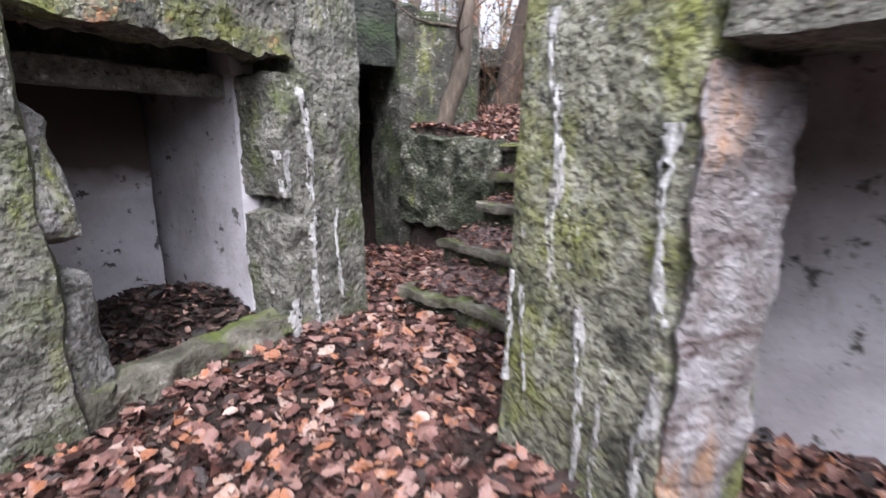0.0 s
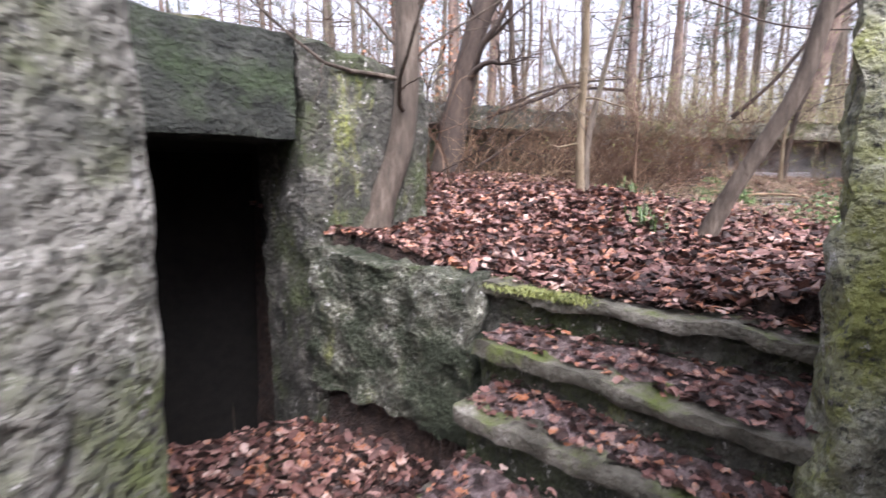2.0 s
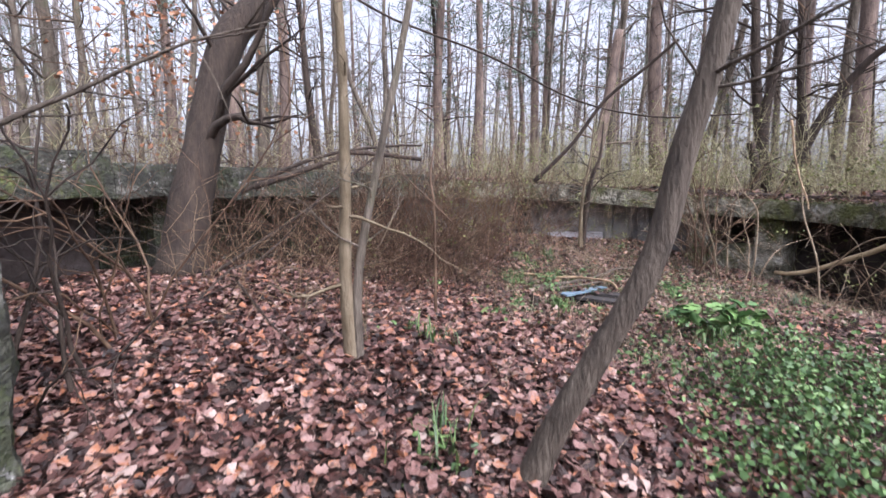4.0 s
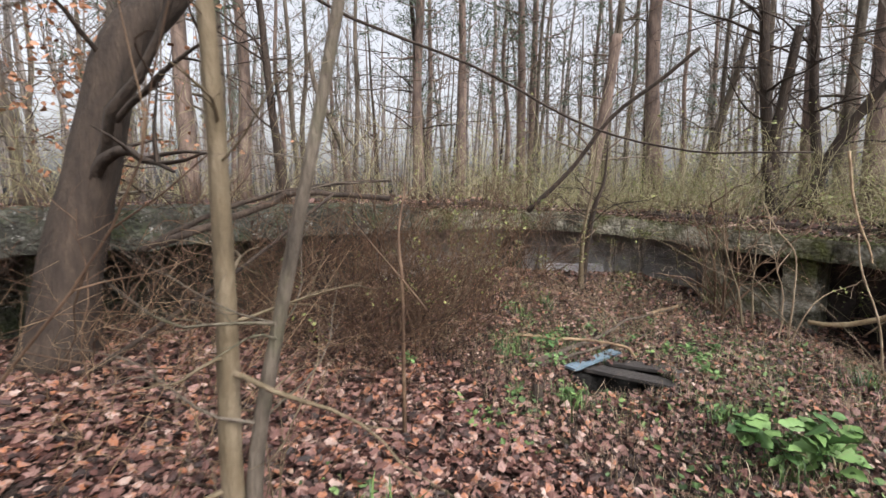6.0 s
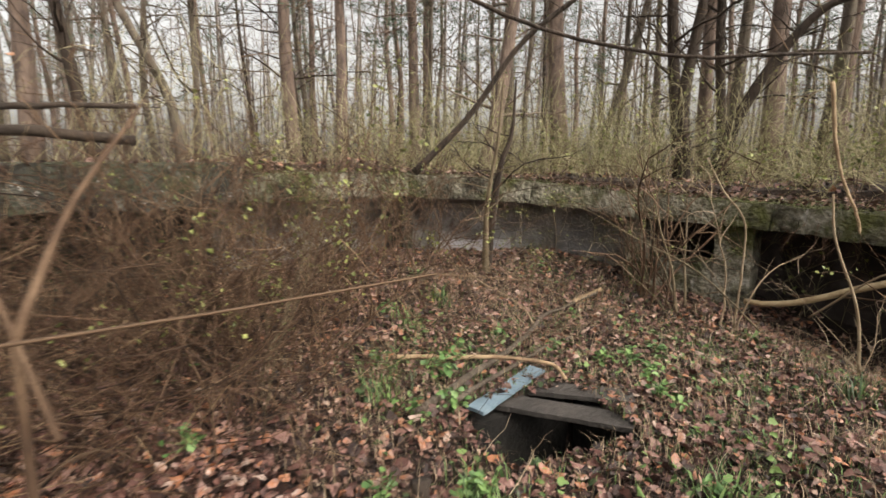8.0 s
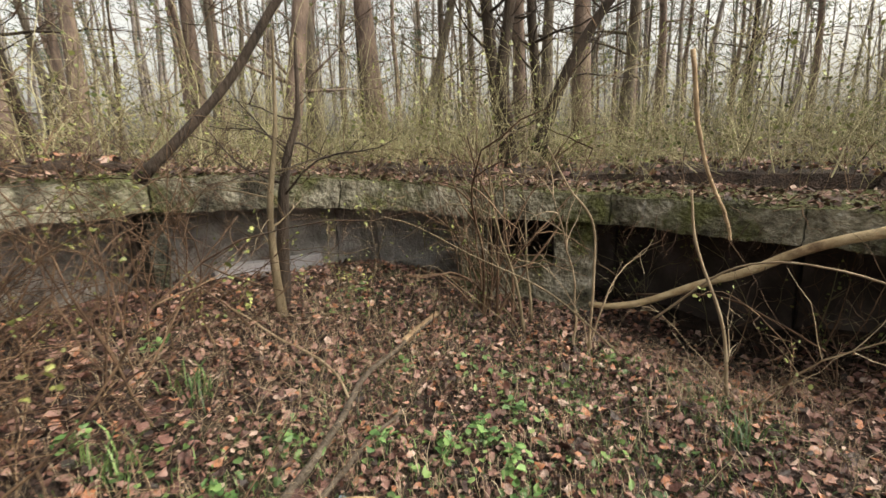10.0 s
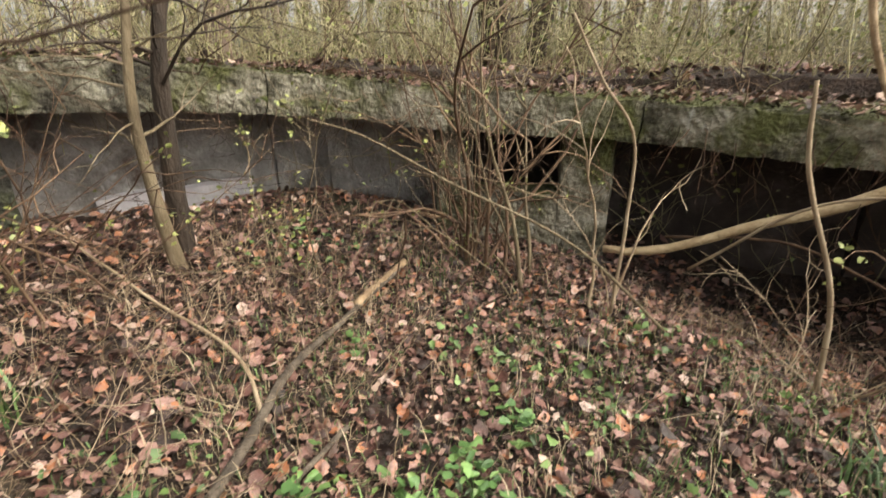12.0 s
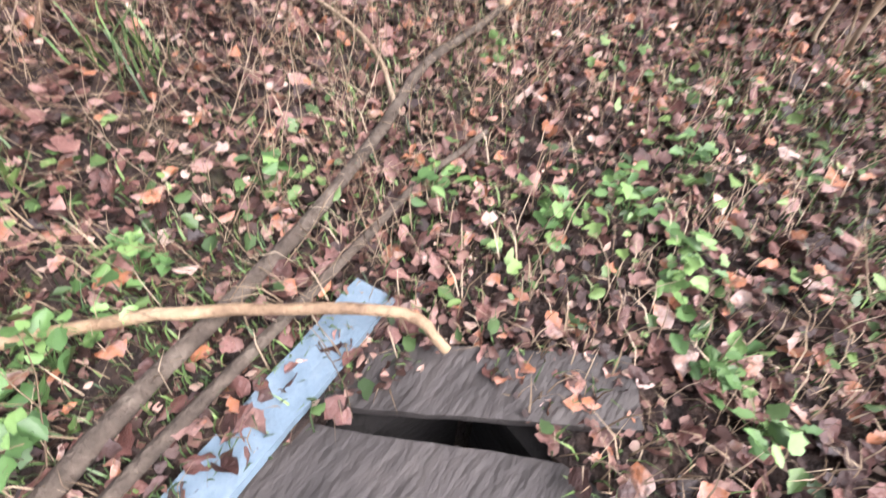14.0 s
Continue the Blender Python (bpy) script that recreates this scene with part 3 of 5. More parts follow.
block("roof_north_far", [(-4.1, 4.2, 2.55), (-1.2, 7.6, 2.55), (-1.5, 7.9, 2.55), (-4.1, 7.0, 2.55), (-4.1, 4.2, 2.8), (-1.2, 7.6, 2.8), (-1.5, 7.9, 2.8), (-4.1, 7.0, 2.8)], "slab", "unseen concrete roof added to keep light out of the door room", "roof", amp=0.03, cell=0.15)
block("wall_door_west", prism((-3.0, 3.4), (-2.2, 5.0), 0.4, -1.3, 2.7, side=1), "concrete", "mossy concrete wall behind the west block", "wall", amp=0.02, cell=0.1)

# ---- east pier, its jamb and the east room ----
block("wall_east_pier", [(0.606, 1.155, -0.3), (0.96, 1.27, -0.3), (1.0, 2.3, -0.3), (0.22, 1.68, -0.3), (0.62, 1.15, 2.6), (0.96, 1.27, 2.6), (1.0, 2.3, 2.6), (0.28, 1.63, 2.6)], "mossy", "thick mossy concrete pier with lime streaks", "wall", amp=0.022, cell=0.045, seed=29.0)
block("jamb", [(0.61, 1.14, -0.3), (0.93, 1.235, -0.3), (0.93, 1.3, -0.3), (0.63, 1.2, -0.3), (0.63, 1.13, 1.4), (0.95, 1.235, 1.4), (0.95, 1.3, 1.4), (0.65, 1.2, 1.4)], "jamb", "flaking whitewashed jamb with rust-brown edge", "jamb", amp=0.028, cell=0.028, size=0.16, seed=31.0)
block("wall_east_lintel", [(0.62, 1.14, 1.42), (1.5, 0.2, 1.42), (1.8, 0.5, 1.42), (0.98, 1.36, 1.42), (0.62, 1.14, 2.6), (1.5, 0.2, 2.6), (1.8, 0.5, 2.6), (0.98, 1.36, 2.6)], "concrete", "concrete lintel over the east opening", "lintel", amp=0.02, cell=0.06, seed=37.0)
block("wall_east_room_back", prism((0.95, 1.9), (2.4, 1.1), 0.2, -0.3, 2.4, side=1), "plaster", "grey whitewashed wall of the east room", "wall", amp=0.008, cell=0.1, seed=2.0)
block("ceiling_east_room", [(0.95, 1.3, 1.5), (1.8, 0.4, 1.5), (2.6, 1.0, 1.5), (1.2, 2.2, 1.5), (0.95, 1.3, 2.18), (1.8, 0.4, 2.18), (2.6, 1.0, 2.18), (1.2, 2.2, 2.18)], "plaster", "stained concrete ceiling of the east room", "ceiling", amp=0.01, cell=0.15)
block("wall_east_side", prism((0.9, 2.25), (1.75, 2.85), 0.3, -0.3, 2.4, side=-1), "concrete", "mossy concrete wall beside the steps", "wall", amp=0.025, cell=0.07, seed=41.0)
block("wall_stair_flank", [(0.935, 2.88, -0.2), (1.95, 2.5, -0.2), (2.1, 3.1, -0.2), (1.15, 3.12, -0.2), (1.355, 3.22, 2.6), (2.1, 2.6, 2.6), (2.2, 3.2, 2.5), (1.6, 3.42, 2.45)], "mossy", "broken slanting concrete flank wall thick with moss", "wall", amp=0.05, cell=0.035, size=0.2, seed=43.0)

block("roof_west", box_between(0.58, 4.2, 0.37, 1.9, 2.2, 2.62), "concrete", "mossy concrete roof of the west room", "roof", amp=0.03, cell=0.1)
block("roof_east", [(0.97, 1.32, 2.2), (1.8, 0.45, 2.2), (2.6, 1.0, 2.2), (1.2, 2.2, 2.2), (0.97, 1.32, 2.63), (1.8, 0.45, 2.63), (2.6, 1.0, 2.63), (1.2, 2.2, 2.63)], "concrete", "mossy concrete roof of the east room", "roof", amp=0.03, cell=0.1)

# plain walls that close the passage behind
block("wall_south", prism((-3.6, -2.3), (2.6, -2.3), 0.3, -0.3, 2.5, side=-1), "concrete", "mossy concrete wall closing the passage", "wall", amp=0.02, cell=0.2)
block("wall_south_east", prism((1.6, 0.3), (1.9, -2.4), 0.3, -0.3, 2.5, side=1), "concrete", "mossy concrete wall of the passage", "wall", amp=0.02, cell=0.2)

# ---- the long slab-roofed wall round the yard ----
def outward(i):
    a, b = YARD[max(i - 1, 0)], YARD[min(i + 1, len(YARD) - 1)]
    d = (b - a) / np.linalg.norm(b - a)
    return np.array([-d[1], d[0]])


roofs = thing("roof_slab", None, "long weathered concrete roof slabs with moss and leaves", "roof slab", kind="structure")
walls = thing("wall_yard", None, "damp concrete wall under the overhanging slabs, darkest panels coloured as shade", "wall", kind="structure")
SOLID = {0: 0.5, 1: 0.9, 2: 0.95, 3: 0.85, 4: 0.75, 5: 0.62, 6: 0.66, 7: 1.1, 8: 1.2, 9: 1.2, 10: 0.5, 11: 0.4}


def along_yard(i, u, back):
    return (YARD[i] + outward(i) * back) * (1 - u) + (YARD[i + 1] + outward(i + 1) * back) * u


def yard_piece(name, i, u0, u1, back, thick, z0, z1, material, seed, amp=0.018):
    """A piece of wall under slab i, from u0 to u1 of its length."""
    q = [along_yard(i, u1, back), along_yard(i, u0, back), along_yard(i, u0, back + thick), along_yard(i, u1, back + thick)]
    def zz(z, u):
        return UNDER[i] * (1 - u) + UNDER[i + 1] * u + 0.03 if z is None else z
    zs = [zz(z1, u1), zz(z1, u0), zz(z1, u0), zz(z1, u1)]
    return block(name, [(*p, z0) for p in q] + [(*p, z) for p, z in zip(q, zs)], material, parent=walls, amp=amp, cell=0.07, seed=seed)


for i in range(len(YARD) - 1):
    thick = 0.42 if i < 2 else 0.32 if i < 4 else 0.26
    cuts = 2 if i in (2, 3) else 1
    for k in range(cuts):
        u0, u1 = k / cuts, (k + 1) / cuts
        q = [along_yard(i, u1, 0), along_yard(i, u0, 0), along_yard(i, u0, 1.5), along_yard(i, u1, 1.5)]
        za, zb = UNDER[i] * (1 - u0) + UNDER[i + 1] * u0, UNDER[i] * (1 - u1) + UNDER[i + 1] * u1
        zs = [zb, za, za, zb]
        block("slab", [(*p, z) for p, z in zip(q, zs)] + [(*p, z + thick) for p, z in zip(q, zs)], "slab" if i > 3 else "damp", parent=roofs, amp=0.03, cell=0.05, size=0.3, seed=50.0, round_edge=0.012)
    # shade under the slabs is put into the darker panel materials
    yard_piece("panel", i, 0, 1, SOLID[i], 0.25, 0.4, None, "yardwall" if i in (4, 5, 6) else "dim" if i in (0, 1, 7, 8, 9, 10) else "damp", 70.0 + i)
yard_piece("pilaster", 6, 0.3, 0.42, 0.5, 0.2, 0.8, None, "yardwall", 90.0)
yard_piece("pilaster", 6, 0.92, 1.0, 0.12, 0.5, 0.8, None, "slab", 91.0)
yard_piece("pilaster", 7, 0.0, 0.14, 0.1, 0.5, 0.8, None, "slab", 92.0)
yard_piece("parapet", 7, 0.14, 0.62, 0.14, 0.3, 0.6, 1.76, "slab", 93.0)
yard_piece("pilaster", 7, 0.62, 0.9, 0.12, 0.5, 0.6, None, "slab", 94.0)
yard_piece("pilaster", 5, 0.0, 0.08, 0.2, 0.4, 0.8, None, "damp", 95.0)
yard_piece("kerb", 5, 0.3, 0.9, 0.5, 0.1, 0.8, 1.84, "plaster", 96.0)
yard_piece("pilaster", 2, 0.25, 0.4, 0.3, 0.6, 0.8, None, "damp", 97.0)


# ---- trees ----
def trunk_mesh(name, line, r0, r1, material, seed, sides=12, n=26, flare=1.35):
    rng = np.random.default_rng(seed)
    P = smooth_line(line, n)
    u = np.linspace(0, 1, n)
    R = (r0 * (1 - u) + r1 * u) * (1 + (flare - 1) * np.exp(-u * 12))
    R = R[:, None] * (1 + rng.normal(0, 0.035, (n, sides)) + 0.06 * np.sin(np.arange(sides) * 2 * math.pi / sides * 3 + rng.uniform(0, 6))[None, :])
    acc = Acc()
    tube(acc, P, R, sides)
    return acc.mesh(name, M[material]), P, R


def add_branches(acc, rng, P, r, count, low, length, depth=2, up=0.5, sides=4):
    n = len(P)
    for _ in range(count):
        u = rng.uniform(low, 0.97)
        i = min(int(u * (n - 1)), n - 2)
        a = P[i] + (P[i + 1] - P[i]) * rng.uniform()
        ang = rng.uniform(0, 2 * math.pi)
        L = length * rng.uniform(0.4, 1.0) * (1.15 - 0.7 * u)
        d = np.array([math.cos(ang), math.sin(ang), rng.uniform(-0.1, 1.1) * up * 1.6])
        B = wander(rng, a, d, L, 7, 0.16, -0.03)
        rb = r * rng.uniform(0.18, 0.4) * (1.1 - u)
        tube(acc, B, np.linspace(rb, rb * 0.18, 8), sides, False)
        if depth > 1:
            for k in range(rng.integers(3, 7)):
                j = rng.integers(2, 7)
                d2 = (B[j] - B[j - 1]) / L * 7 + rng.normal(0, 0.55, 3) + np.array([0, 0, 0.15])
                T = wander(rng, B[j], d2, L * rng.uniform(0.2, 0.5), 4, 0.2)
                tube(acc, T, np.linspace(rb * 0.35, rb * 0.1, 5), 3, False)


def tree(name, line, r0, r1, material, label, seed, branches=10, low=0.4, length=1.6, up=0.5, category="tree", group=""):
    rng = np.random.default_rng(seed)
    root = thing(name, None, label, category, group)
    root.location = line[0]
    base = np.array(line[0])
    me, P, R = trunk_mesh("trunk", np.array(line) - base, r0, r1, material, seed)
    part("trunk", me, root)
    if branches:
        acc = Acc()
        add_branches(acc, rng, P, r0, branches, low, length, up=up)
        part("crown", acc.mesh("crown", M[material]), root)
    return root


tree("leaning_tree", [(2.14, 4.86, 1.08), (2.27, 4.77, 1.5), (2.37, 4.67, 1.8), (2.52, 4.51, 2.26), (2.58, 4.45, 2.65), (2.67, 4.36, 3.2), (2.86, 4.2, 4.6), (3.1, 4.0, 7.0)], 0.058, 0.036, "wetbark", "slender leaning tree with smooth grey-brown bark", 3, 9, 0.62, 1.5)
tree("sapling", [(1.82, 5.86, 1.45), (1.79, 5.87, 2.07), (1.8, 5.86, 2.67), (1.79, 5.86, 3.5), (1.72, 5.95, 5.2)], 0.04, 0.018, "sapling", "thin ochre-barked sapling with bare side shoots", 4, 16, 0.15, 0.9)
tree("sapling", [(1.84, 5.84, 1.5), (1.85, 5.84, 2.07), (1.96, 5.8, 2.67), (2.13, 5.72, 3.53), (2.4, 5.7, 5.0)], 0.028, 0.014, "bark", "thin grey sapling beside its twin", 14, 12, 0.3, 0.8)
tree("tree_by_block", [(-0.02, 5.42, 1.3), (0.08, 5.46, 1.65), (0.21, 5.48, 2.05), (0.26, 5.5, 2.8), (0.25, 5.53, 4.5), (0.24, 5.6, 8.0)], 0.1, 0.08, "wetbark", "brown tree bending up beside the concrete block", 5, 14, 0.45, 2.0)
tree("oak", [(1.06, 8.4, 1.7), (1.2, 8.45, 2.5), (1.35, 8.5, 3.1), (1.6, 8.5, 4.0), (2.1, 8.5, 4.8), (2.6, 8.6, 7.0)], 0.2, 0.12, "darkbark", "dark leaning tree growing against the slab wall", 6, 16, 0.3, 2.6)
tree("young_tree", [(6.5, 8.44, 1.6), (6.42, 8.38, 2.05), (6.38, 8.32, 2.5), (6.44, 8.26, 3.0), (6.48, 8.23, 3.6)], 0.036, 0.007, "sapling", "crooked ochre-barked young tree", 7, 12, 0.3, 0.9)
tree("young_tree", [(6.62, 8.55, 1.6), (6.58, 8.4, 2.42), (6.6, 8.33, 2.8), (6.68, 8.27, 3.1), (6.72, 8.26, 3.6)], 0.05, 0.009, "darkbark", "dark wet-barked young tree", 8, 12, 0.3, 1.2)

tree("bank_tree", [(11.48, 8.15, 2.76), (11.45, 8.23, 3.75), (11.48, 8.14, 4.69), (11.53, 8.0, 5.85)], 0.12, 0.07, "darkbark", "dark crooked tree on the bank", 15, 14, 0.3, 2.2)
tree("bank_tree", [(11.14, 7.56, 2.68), (11.2, 7.32, 3.49), (11.28, 6.97, 4.22), (11.37, 6.51, 4.84), (11.43, 6.01, 5.0)], 0.1, 0.04, "darkbark", "dark tree leaning far over on the bank", 16, 12, 0.3, 1.8)
tree("bank_tree", [(12.29, 10.1, 3.11), (12.5, 9.67, 4.64), (12.66, 9.29, 6.47)], 0.09, 0.06, "bark", "slender slanting tree on the bank", 17, 10, 0.3, 1.8)
tree("bank_tree", [(9.04, 10.54, 2.67), (9.21, 10.33, 4.06), (9.35, 10.13, 5.9)], 0.13, 0.09, "pinebark", "brown-barked tree on the bank", 18, 12, 0.3, 2.0)
tree("bank_tree", [(5.86, 8.82, 2.71), (6.23, 8.44, 3.24), (6.52, 8.08, 3.86), (6.8, 7.64, 4.25), (6.98, 7.29, 4.56)], 0.03, 0.02, "darkbark", "thin dark stem slanting up from the slab edge", 19, 8, 0.4, 1.2)
tree("bank_tree", [(4.99, 12.74, 2.81), (4.89, 12.77, 3.76), (4.46, 12.9, 4.86), (4.37, 12.92, 5.46)], 0.07, 0.04, "bark", "slender crooked tree on the bank", 20, 10, 0.3, 1.6)
tree("bank_tree", [(10.15, 7.71, 2.47), (10.15, 7.7, 2.93), (10.12, 7.8, 3.42)], 0.09, 0.07, "darkbark", "dark ivy-grown trunk behind the slab", 21, 8, 0.4, 1.5)

# forest beyond the bank: a few patterns of tree, set out one by one
def forest_pattern(seed, height, r, material, lean, low, length):
    rng = np.random.default_rng(seed)
    line = [(0, 0, -0.3)]
    for k in range(1, 6):
        line.append((lean * k / 5 * height * 0.25 + rng.normal(0, 0.08), rng.normal(0, 0.08), height * k / 5))
    return tree("forest_tree", line, r, r * 0.35, material, "tall bare woodland tree beyond the slab wall", seed, 26, low, length, group="trees of the wood")


def needle_sprays(root, seed, count, low, high, reach):
    """Tufts of pine needles about a trunk, as one part of its tree."""
    rng = np.random.default_rng(seed)
    acc = Acc()
    for _ in range(count):
        ang, r = rng.uniform(0, 6.28), reach * rng.uniform(0.15, 1)
        c = np.array([r * math.cos(ang), r * math.sin(ang), rng.uniform(low, high) + 0.25 * r])
        d = rng.normal(0, 1, (26, 3))
        d /= np.linalg.norm(d, axis=1)[:, None]
        o = c + rng.normal(0, 0.22, (26, 3)) * np.array([1, 1, 0.4])
        w = np.cross(d, rng.normal(0, 1, (26, 3)))
        w *= 0.016 / (np.linalg.norm(w, axis=1)[:, None] + 1e-6)
        V = np.stack([o - w, o + w, o + d * rng.uniform(0.12, 0.3, (26, 1))], axis=1).reshape(-1, 3)
        acc.add(V, [(3 * i, 3 * i + 1, 3 * i + 2) for i in range(26)])
    return part("foliage", acc.mesh("foliage", M["needle"], False), root, "grey-green pine needles")


patterns = [forest_pattern(100, 16, 0.16, "pinebark", 0.03, 0.2, 2.6), forest_pattern(101, 13, 0.12, "bark", 0.12, 0.1, 2.8), forest_pattern(102, 16, 0.13, "pinebark", 0.0, 0.25, 2.4), forest_pattern(103, 9, 0.09, "darkbark", 0.35, 0.1, 2.6), forest_pattern(104, 10, 0.065, "bark", 0.25, 0.05, 2.4)]
needle_sprays(patterns[0], 110, 130, 3.6, 14, 2.1)
needle_sprays(patterns[2], 112, 120, 4.0, 14, 1.9)
SPOTS = [(2.53, 15.2, 1), (3.2, 16.0, 0), (3.6, 15.5, 2), (4.3, 14.6, 1), (5.2, 16.5, 0), (5.6, 14.0, 4), (8.2, 15.5, 0), (8.6, 14.2, 2), (11.3, 14.8, 0), (10.4, 13.4, 4), (10.6, 11.2, 1), (11.6, 10.6, 2), (12.6, 9.9, 4), (11.9, 8.3, 3), (12.4, 7.7, 3), (13.2, 7.2, 2)]
rng = np.random.default_rng(77)
while len(SPOTS) < 150:
    ang, dist = rng.uniform(-0.9, 2.9), 6 + 34 * rng.uniform() ** 0.8
    x, y = 4 + dist * math.cos(ang), 5.5 + dist * math.sin(ang)
    p = np.array([x]), np.array([y])
    kind = int(rng.integers(0, 5)) if dist > 10 else int(rng.integers(3, 5))
    if not inside(YARD_ALL, *p)[0] and away(YARD, *p)[0] > 1.6 and all((x - a) ** 2 + (y - b) ** 2 > 0.7 for a, b, _ in SPOTS):
        SPOTS.append((x, y, kind))
for k, (x, y, kind) in enumerate(SPOTS):
    m = pose(x, y, float(level(x, y)), 0, 0, rng.uniform(0, 360))
    if k < 5:
        patterns[kind if k >= 5 else k].matrix_basis = pose(x, y, float(level(x, y)), 0, 0, rng.uniform(0, 360))
    else:
        c = copy_thing(patterns[kind], m)
        s = rng.uniform(0.75, 1.2)
        c.scale = (s, s, s)


# ---- far edge of the wood ----
def far_wood():
    rng = np.random.default_rng(9)
    acc = Acc()
    for _ in range(600):
        ang, dist = rng.uniform(-1.1, 3.0), rng.uniform(32, 75)
        b = np.array([4 + dist * math.cos(ang), 5.5 + dist * math.sin(ang), 2.3])
        h, r = rng.uniform(9, 20), rng.uniform(0.08, 0.22)
        L = wander(rng, b, (rng.normal(0, 0.06), rng.normal(0, 0.06), 1), h, 5, 0.03)
        tube(acc, L, np.linspace(r, r * 0.3, 6), 4, False)
        for k in range(9):
            u = rng.uniform(0.3, 1)
            a = L[min(int(u * 5), 4)]
            d = (rng.normal(), rng.normal(), rng.uniform(0.1, 1.2))
            tube(acc, wander(rng, a + np.array([0, 0, rng.uniform(0, h / 6)]), d, rng.uniform(1.5, 4), 3, 0.2), np.linspace(r * 0.28, r * 0.07, 4), 3, False)
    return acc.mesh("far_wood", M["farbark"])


tagged(new("far_wood", far_wood()), "dense grey-brown bare woodland far off, bark paled for haze", "woodland", kind="stuff")


def canopy_twigs():
    """Fine bare twigs hung through the near wood."""
    rng = np.random.default_rng(19)
    acc = Acc()
    for _ in range(1600):
        ang, dist = rng.uniform(-0.7, 2.7), rng.uniform(7, 30)
        x, y = 4 + dist * math.cos(ang), 5.5 + dist * math.sin(ang)
        a = (x, y, 2.8 + rng.uniform(0.6, 1.0) * rng.uniform(1.0, 0.5 * dist))
        L = wander(rng, a, (rng.normal(0, 1), rng.normal(0, 1), rng.uniform(-0.3, 1.0)), rng.uniform(0.8, 2.6), 5, 0.22)
        r = rng.uniform(0.004, 0.012)
        tube(acc, L, np.linspace(r, r * 0.3, 6), 3, False)
        for k in range(4):
            j = int(rng.integers(1, 6))
            d = L[j] - L[j - 1] + rng.normal(0, 0.3, 3)
            tube(acc, wander(rng, L[j], d, rng.uniform(0.3, 1.0), 3, 0.25), np.linspace(r * 0.5, r * 0.2, 4), 3, False)
    return acc.mesh("canopy_twigs", M["twig"])


tagged(new("canopy_twigs", canopy_twigs()), "fine bare brown twigs through the wood", "twigs", kind="stuff")


# ---- undergrowth on the bank: upright stems and fine twigs ----
def twig_cloud(name, spots, material, seed, h=(0.8, 2.2), r=0.006, side=4, lean=0.35, leafy=0.0, wobble=0.13, heights=None, rise=1.0):
    rng = np.random.default_rng(seed)
    acc, lv = Acc(), []
    heights = level(*np.array(spots).T) if heights is None else heights
    for (x, y), z in zip(spots, heights):
        if by_hatch(x, y):
            continue
        H = rng.uniform(*h)
        L = wander(rng, (x, y, z - 0.03), (rng.normal(0, lean), rng.normal(0, lean), rise), H, 5, wobble)
        rr = r * rng.uniform(0.6, 1.6)
        tube(acc, L, np.linspace(rr, rr * 0.35, 6), 3, False)
        for k in range(side):
            j = int(rng.integers(1, 6))
            d = (L[j] - L[j - 1]) / H * 5 + rng.normal(0, 0.7, 3)
            T = wander(rng, L[j], d, H * rng.uniform(0.15, 0.5), 3, 0.25)
            tube(acc, T, np.linspace(rr * 0.55, rr * 0.2, 4), 3, False)
            if leafy and rng.uniform() < leafy:
                lv.append(T[-1])
                lv.append(T[2])
    return acc.mesh(name, M[material]), np.array(lv) if lv else np.zeros((0, 3))


def leaf_cloud(points, size, material, seed, name="leaves", spread=0.02, flat=0.0, per=1, crumb=False):
    """Small folded leaves at the given points."""
    rng = np.random.default_rng(seed)
    P = np.repeat(np.asarray(points, dtype=float), per, axis=0)
    n = len(P)
    if spread:
        P = P + rng.normal(0, spread, (n, 3))
    outline = np.array([(0.0, 0.0, 0.0), (0.14, 0.2, 0.1), (0.36, 0.3, 0.14), (0.5, 0.22, 0.1), (0.7, 0.25, 0.13), (0.87, 0.1, 0.05), (1.0, 0.0, 0.0), (0.87, -0.1, 0.05), (0.7, -0.25, 0.13), (0.5, -0.22, 0.1), (0.36, -0.3, 0.14), (0.14, -0.2, 0.1)])
    if crumb:
        outline = outline[[0, 2, 4, 6, 8, 10]]
    m = len(outline)
    L = rng.uniform(size[0], size[1], n)
    V = np.repeat(outline[None], n, axis=0)
    V[:, :, 1] *= rng.uniform(0.75, 1.45, n)[:, None] * (1 + rng.normal(0, 0.2, (n, m)))
    V[:, :, 2] *= rng.uniform(-0.4, 1.5, n)[:, None]
    V[:, :, 2] += rng.normal(0, 0.32, n)[:, None] * (V[:, :, 0] - 0.5) ** 2 * 2
    V[:, :, 2] += rng.normal(0, 0.03, (n, m))
    V[:, :, 0] -= 0.5
    V *= L[:, None, None]
    tilt = rng.normal(0, 0.4 * flat, n) if flat else rng.uniform(-1.3, 1.3, n)
    roll = rng.normal(0, 0.4 * flat, n) if flat else rng.uniform(-1.3, 1.3, n)
    yaw = rng.uniform(0, 2 * math.pi, n)
    for ang, (i, j) in ((tilt, (0, 2)), (roll, (1, 2)), (yaw, (0, 1))):
        c, s = np.cos(ang)[:, None], np.sin(ang)[:, None]
        a, b = V[:, :, i].copy(), V[:, :, j].copy()
        V[:, :, i], V[:, :, j] = a * c - b * s, a * s + b * c
    V = V + P[:, None, :]
    acc = Acc()
    acc.v, acc.n = [V.reshape(-1, 3)], n * m
    k = np.arange(n) * m
    left = np.stack([k + i for i in range(m // 2 + 1)], axis=1)
    right = np.stack([k] + [k + i for i in range(m // 2, m)], axis=1)
    acc.f = np.concatenate([left, right]).tolist()
    return acc.mesh(name, M[material])


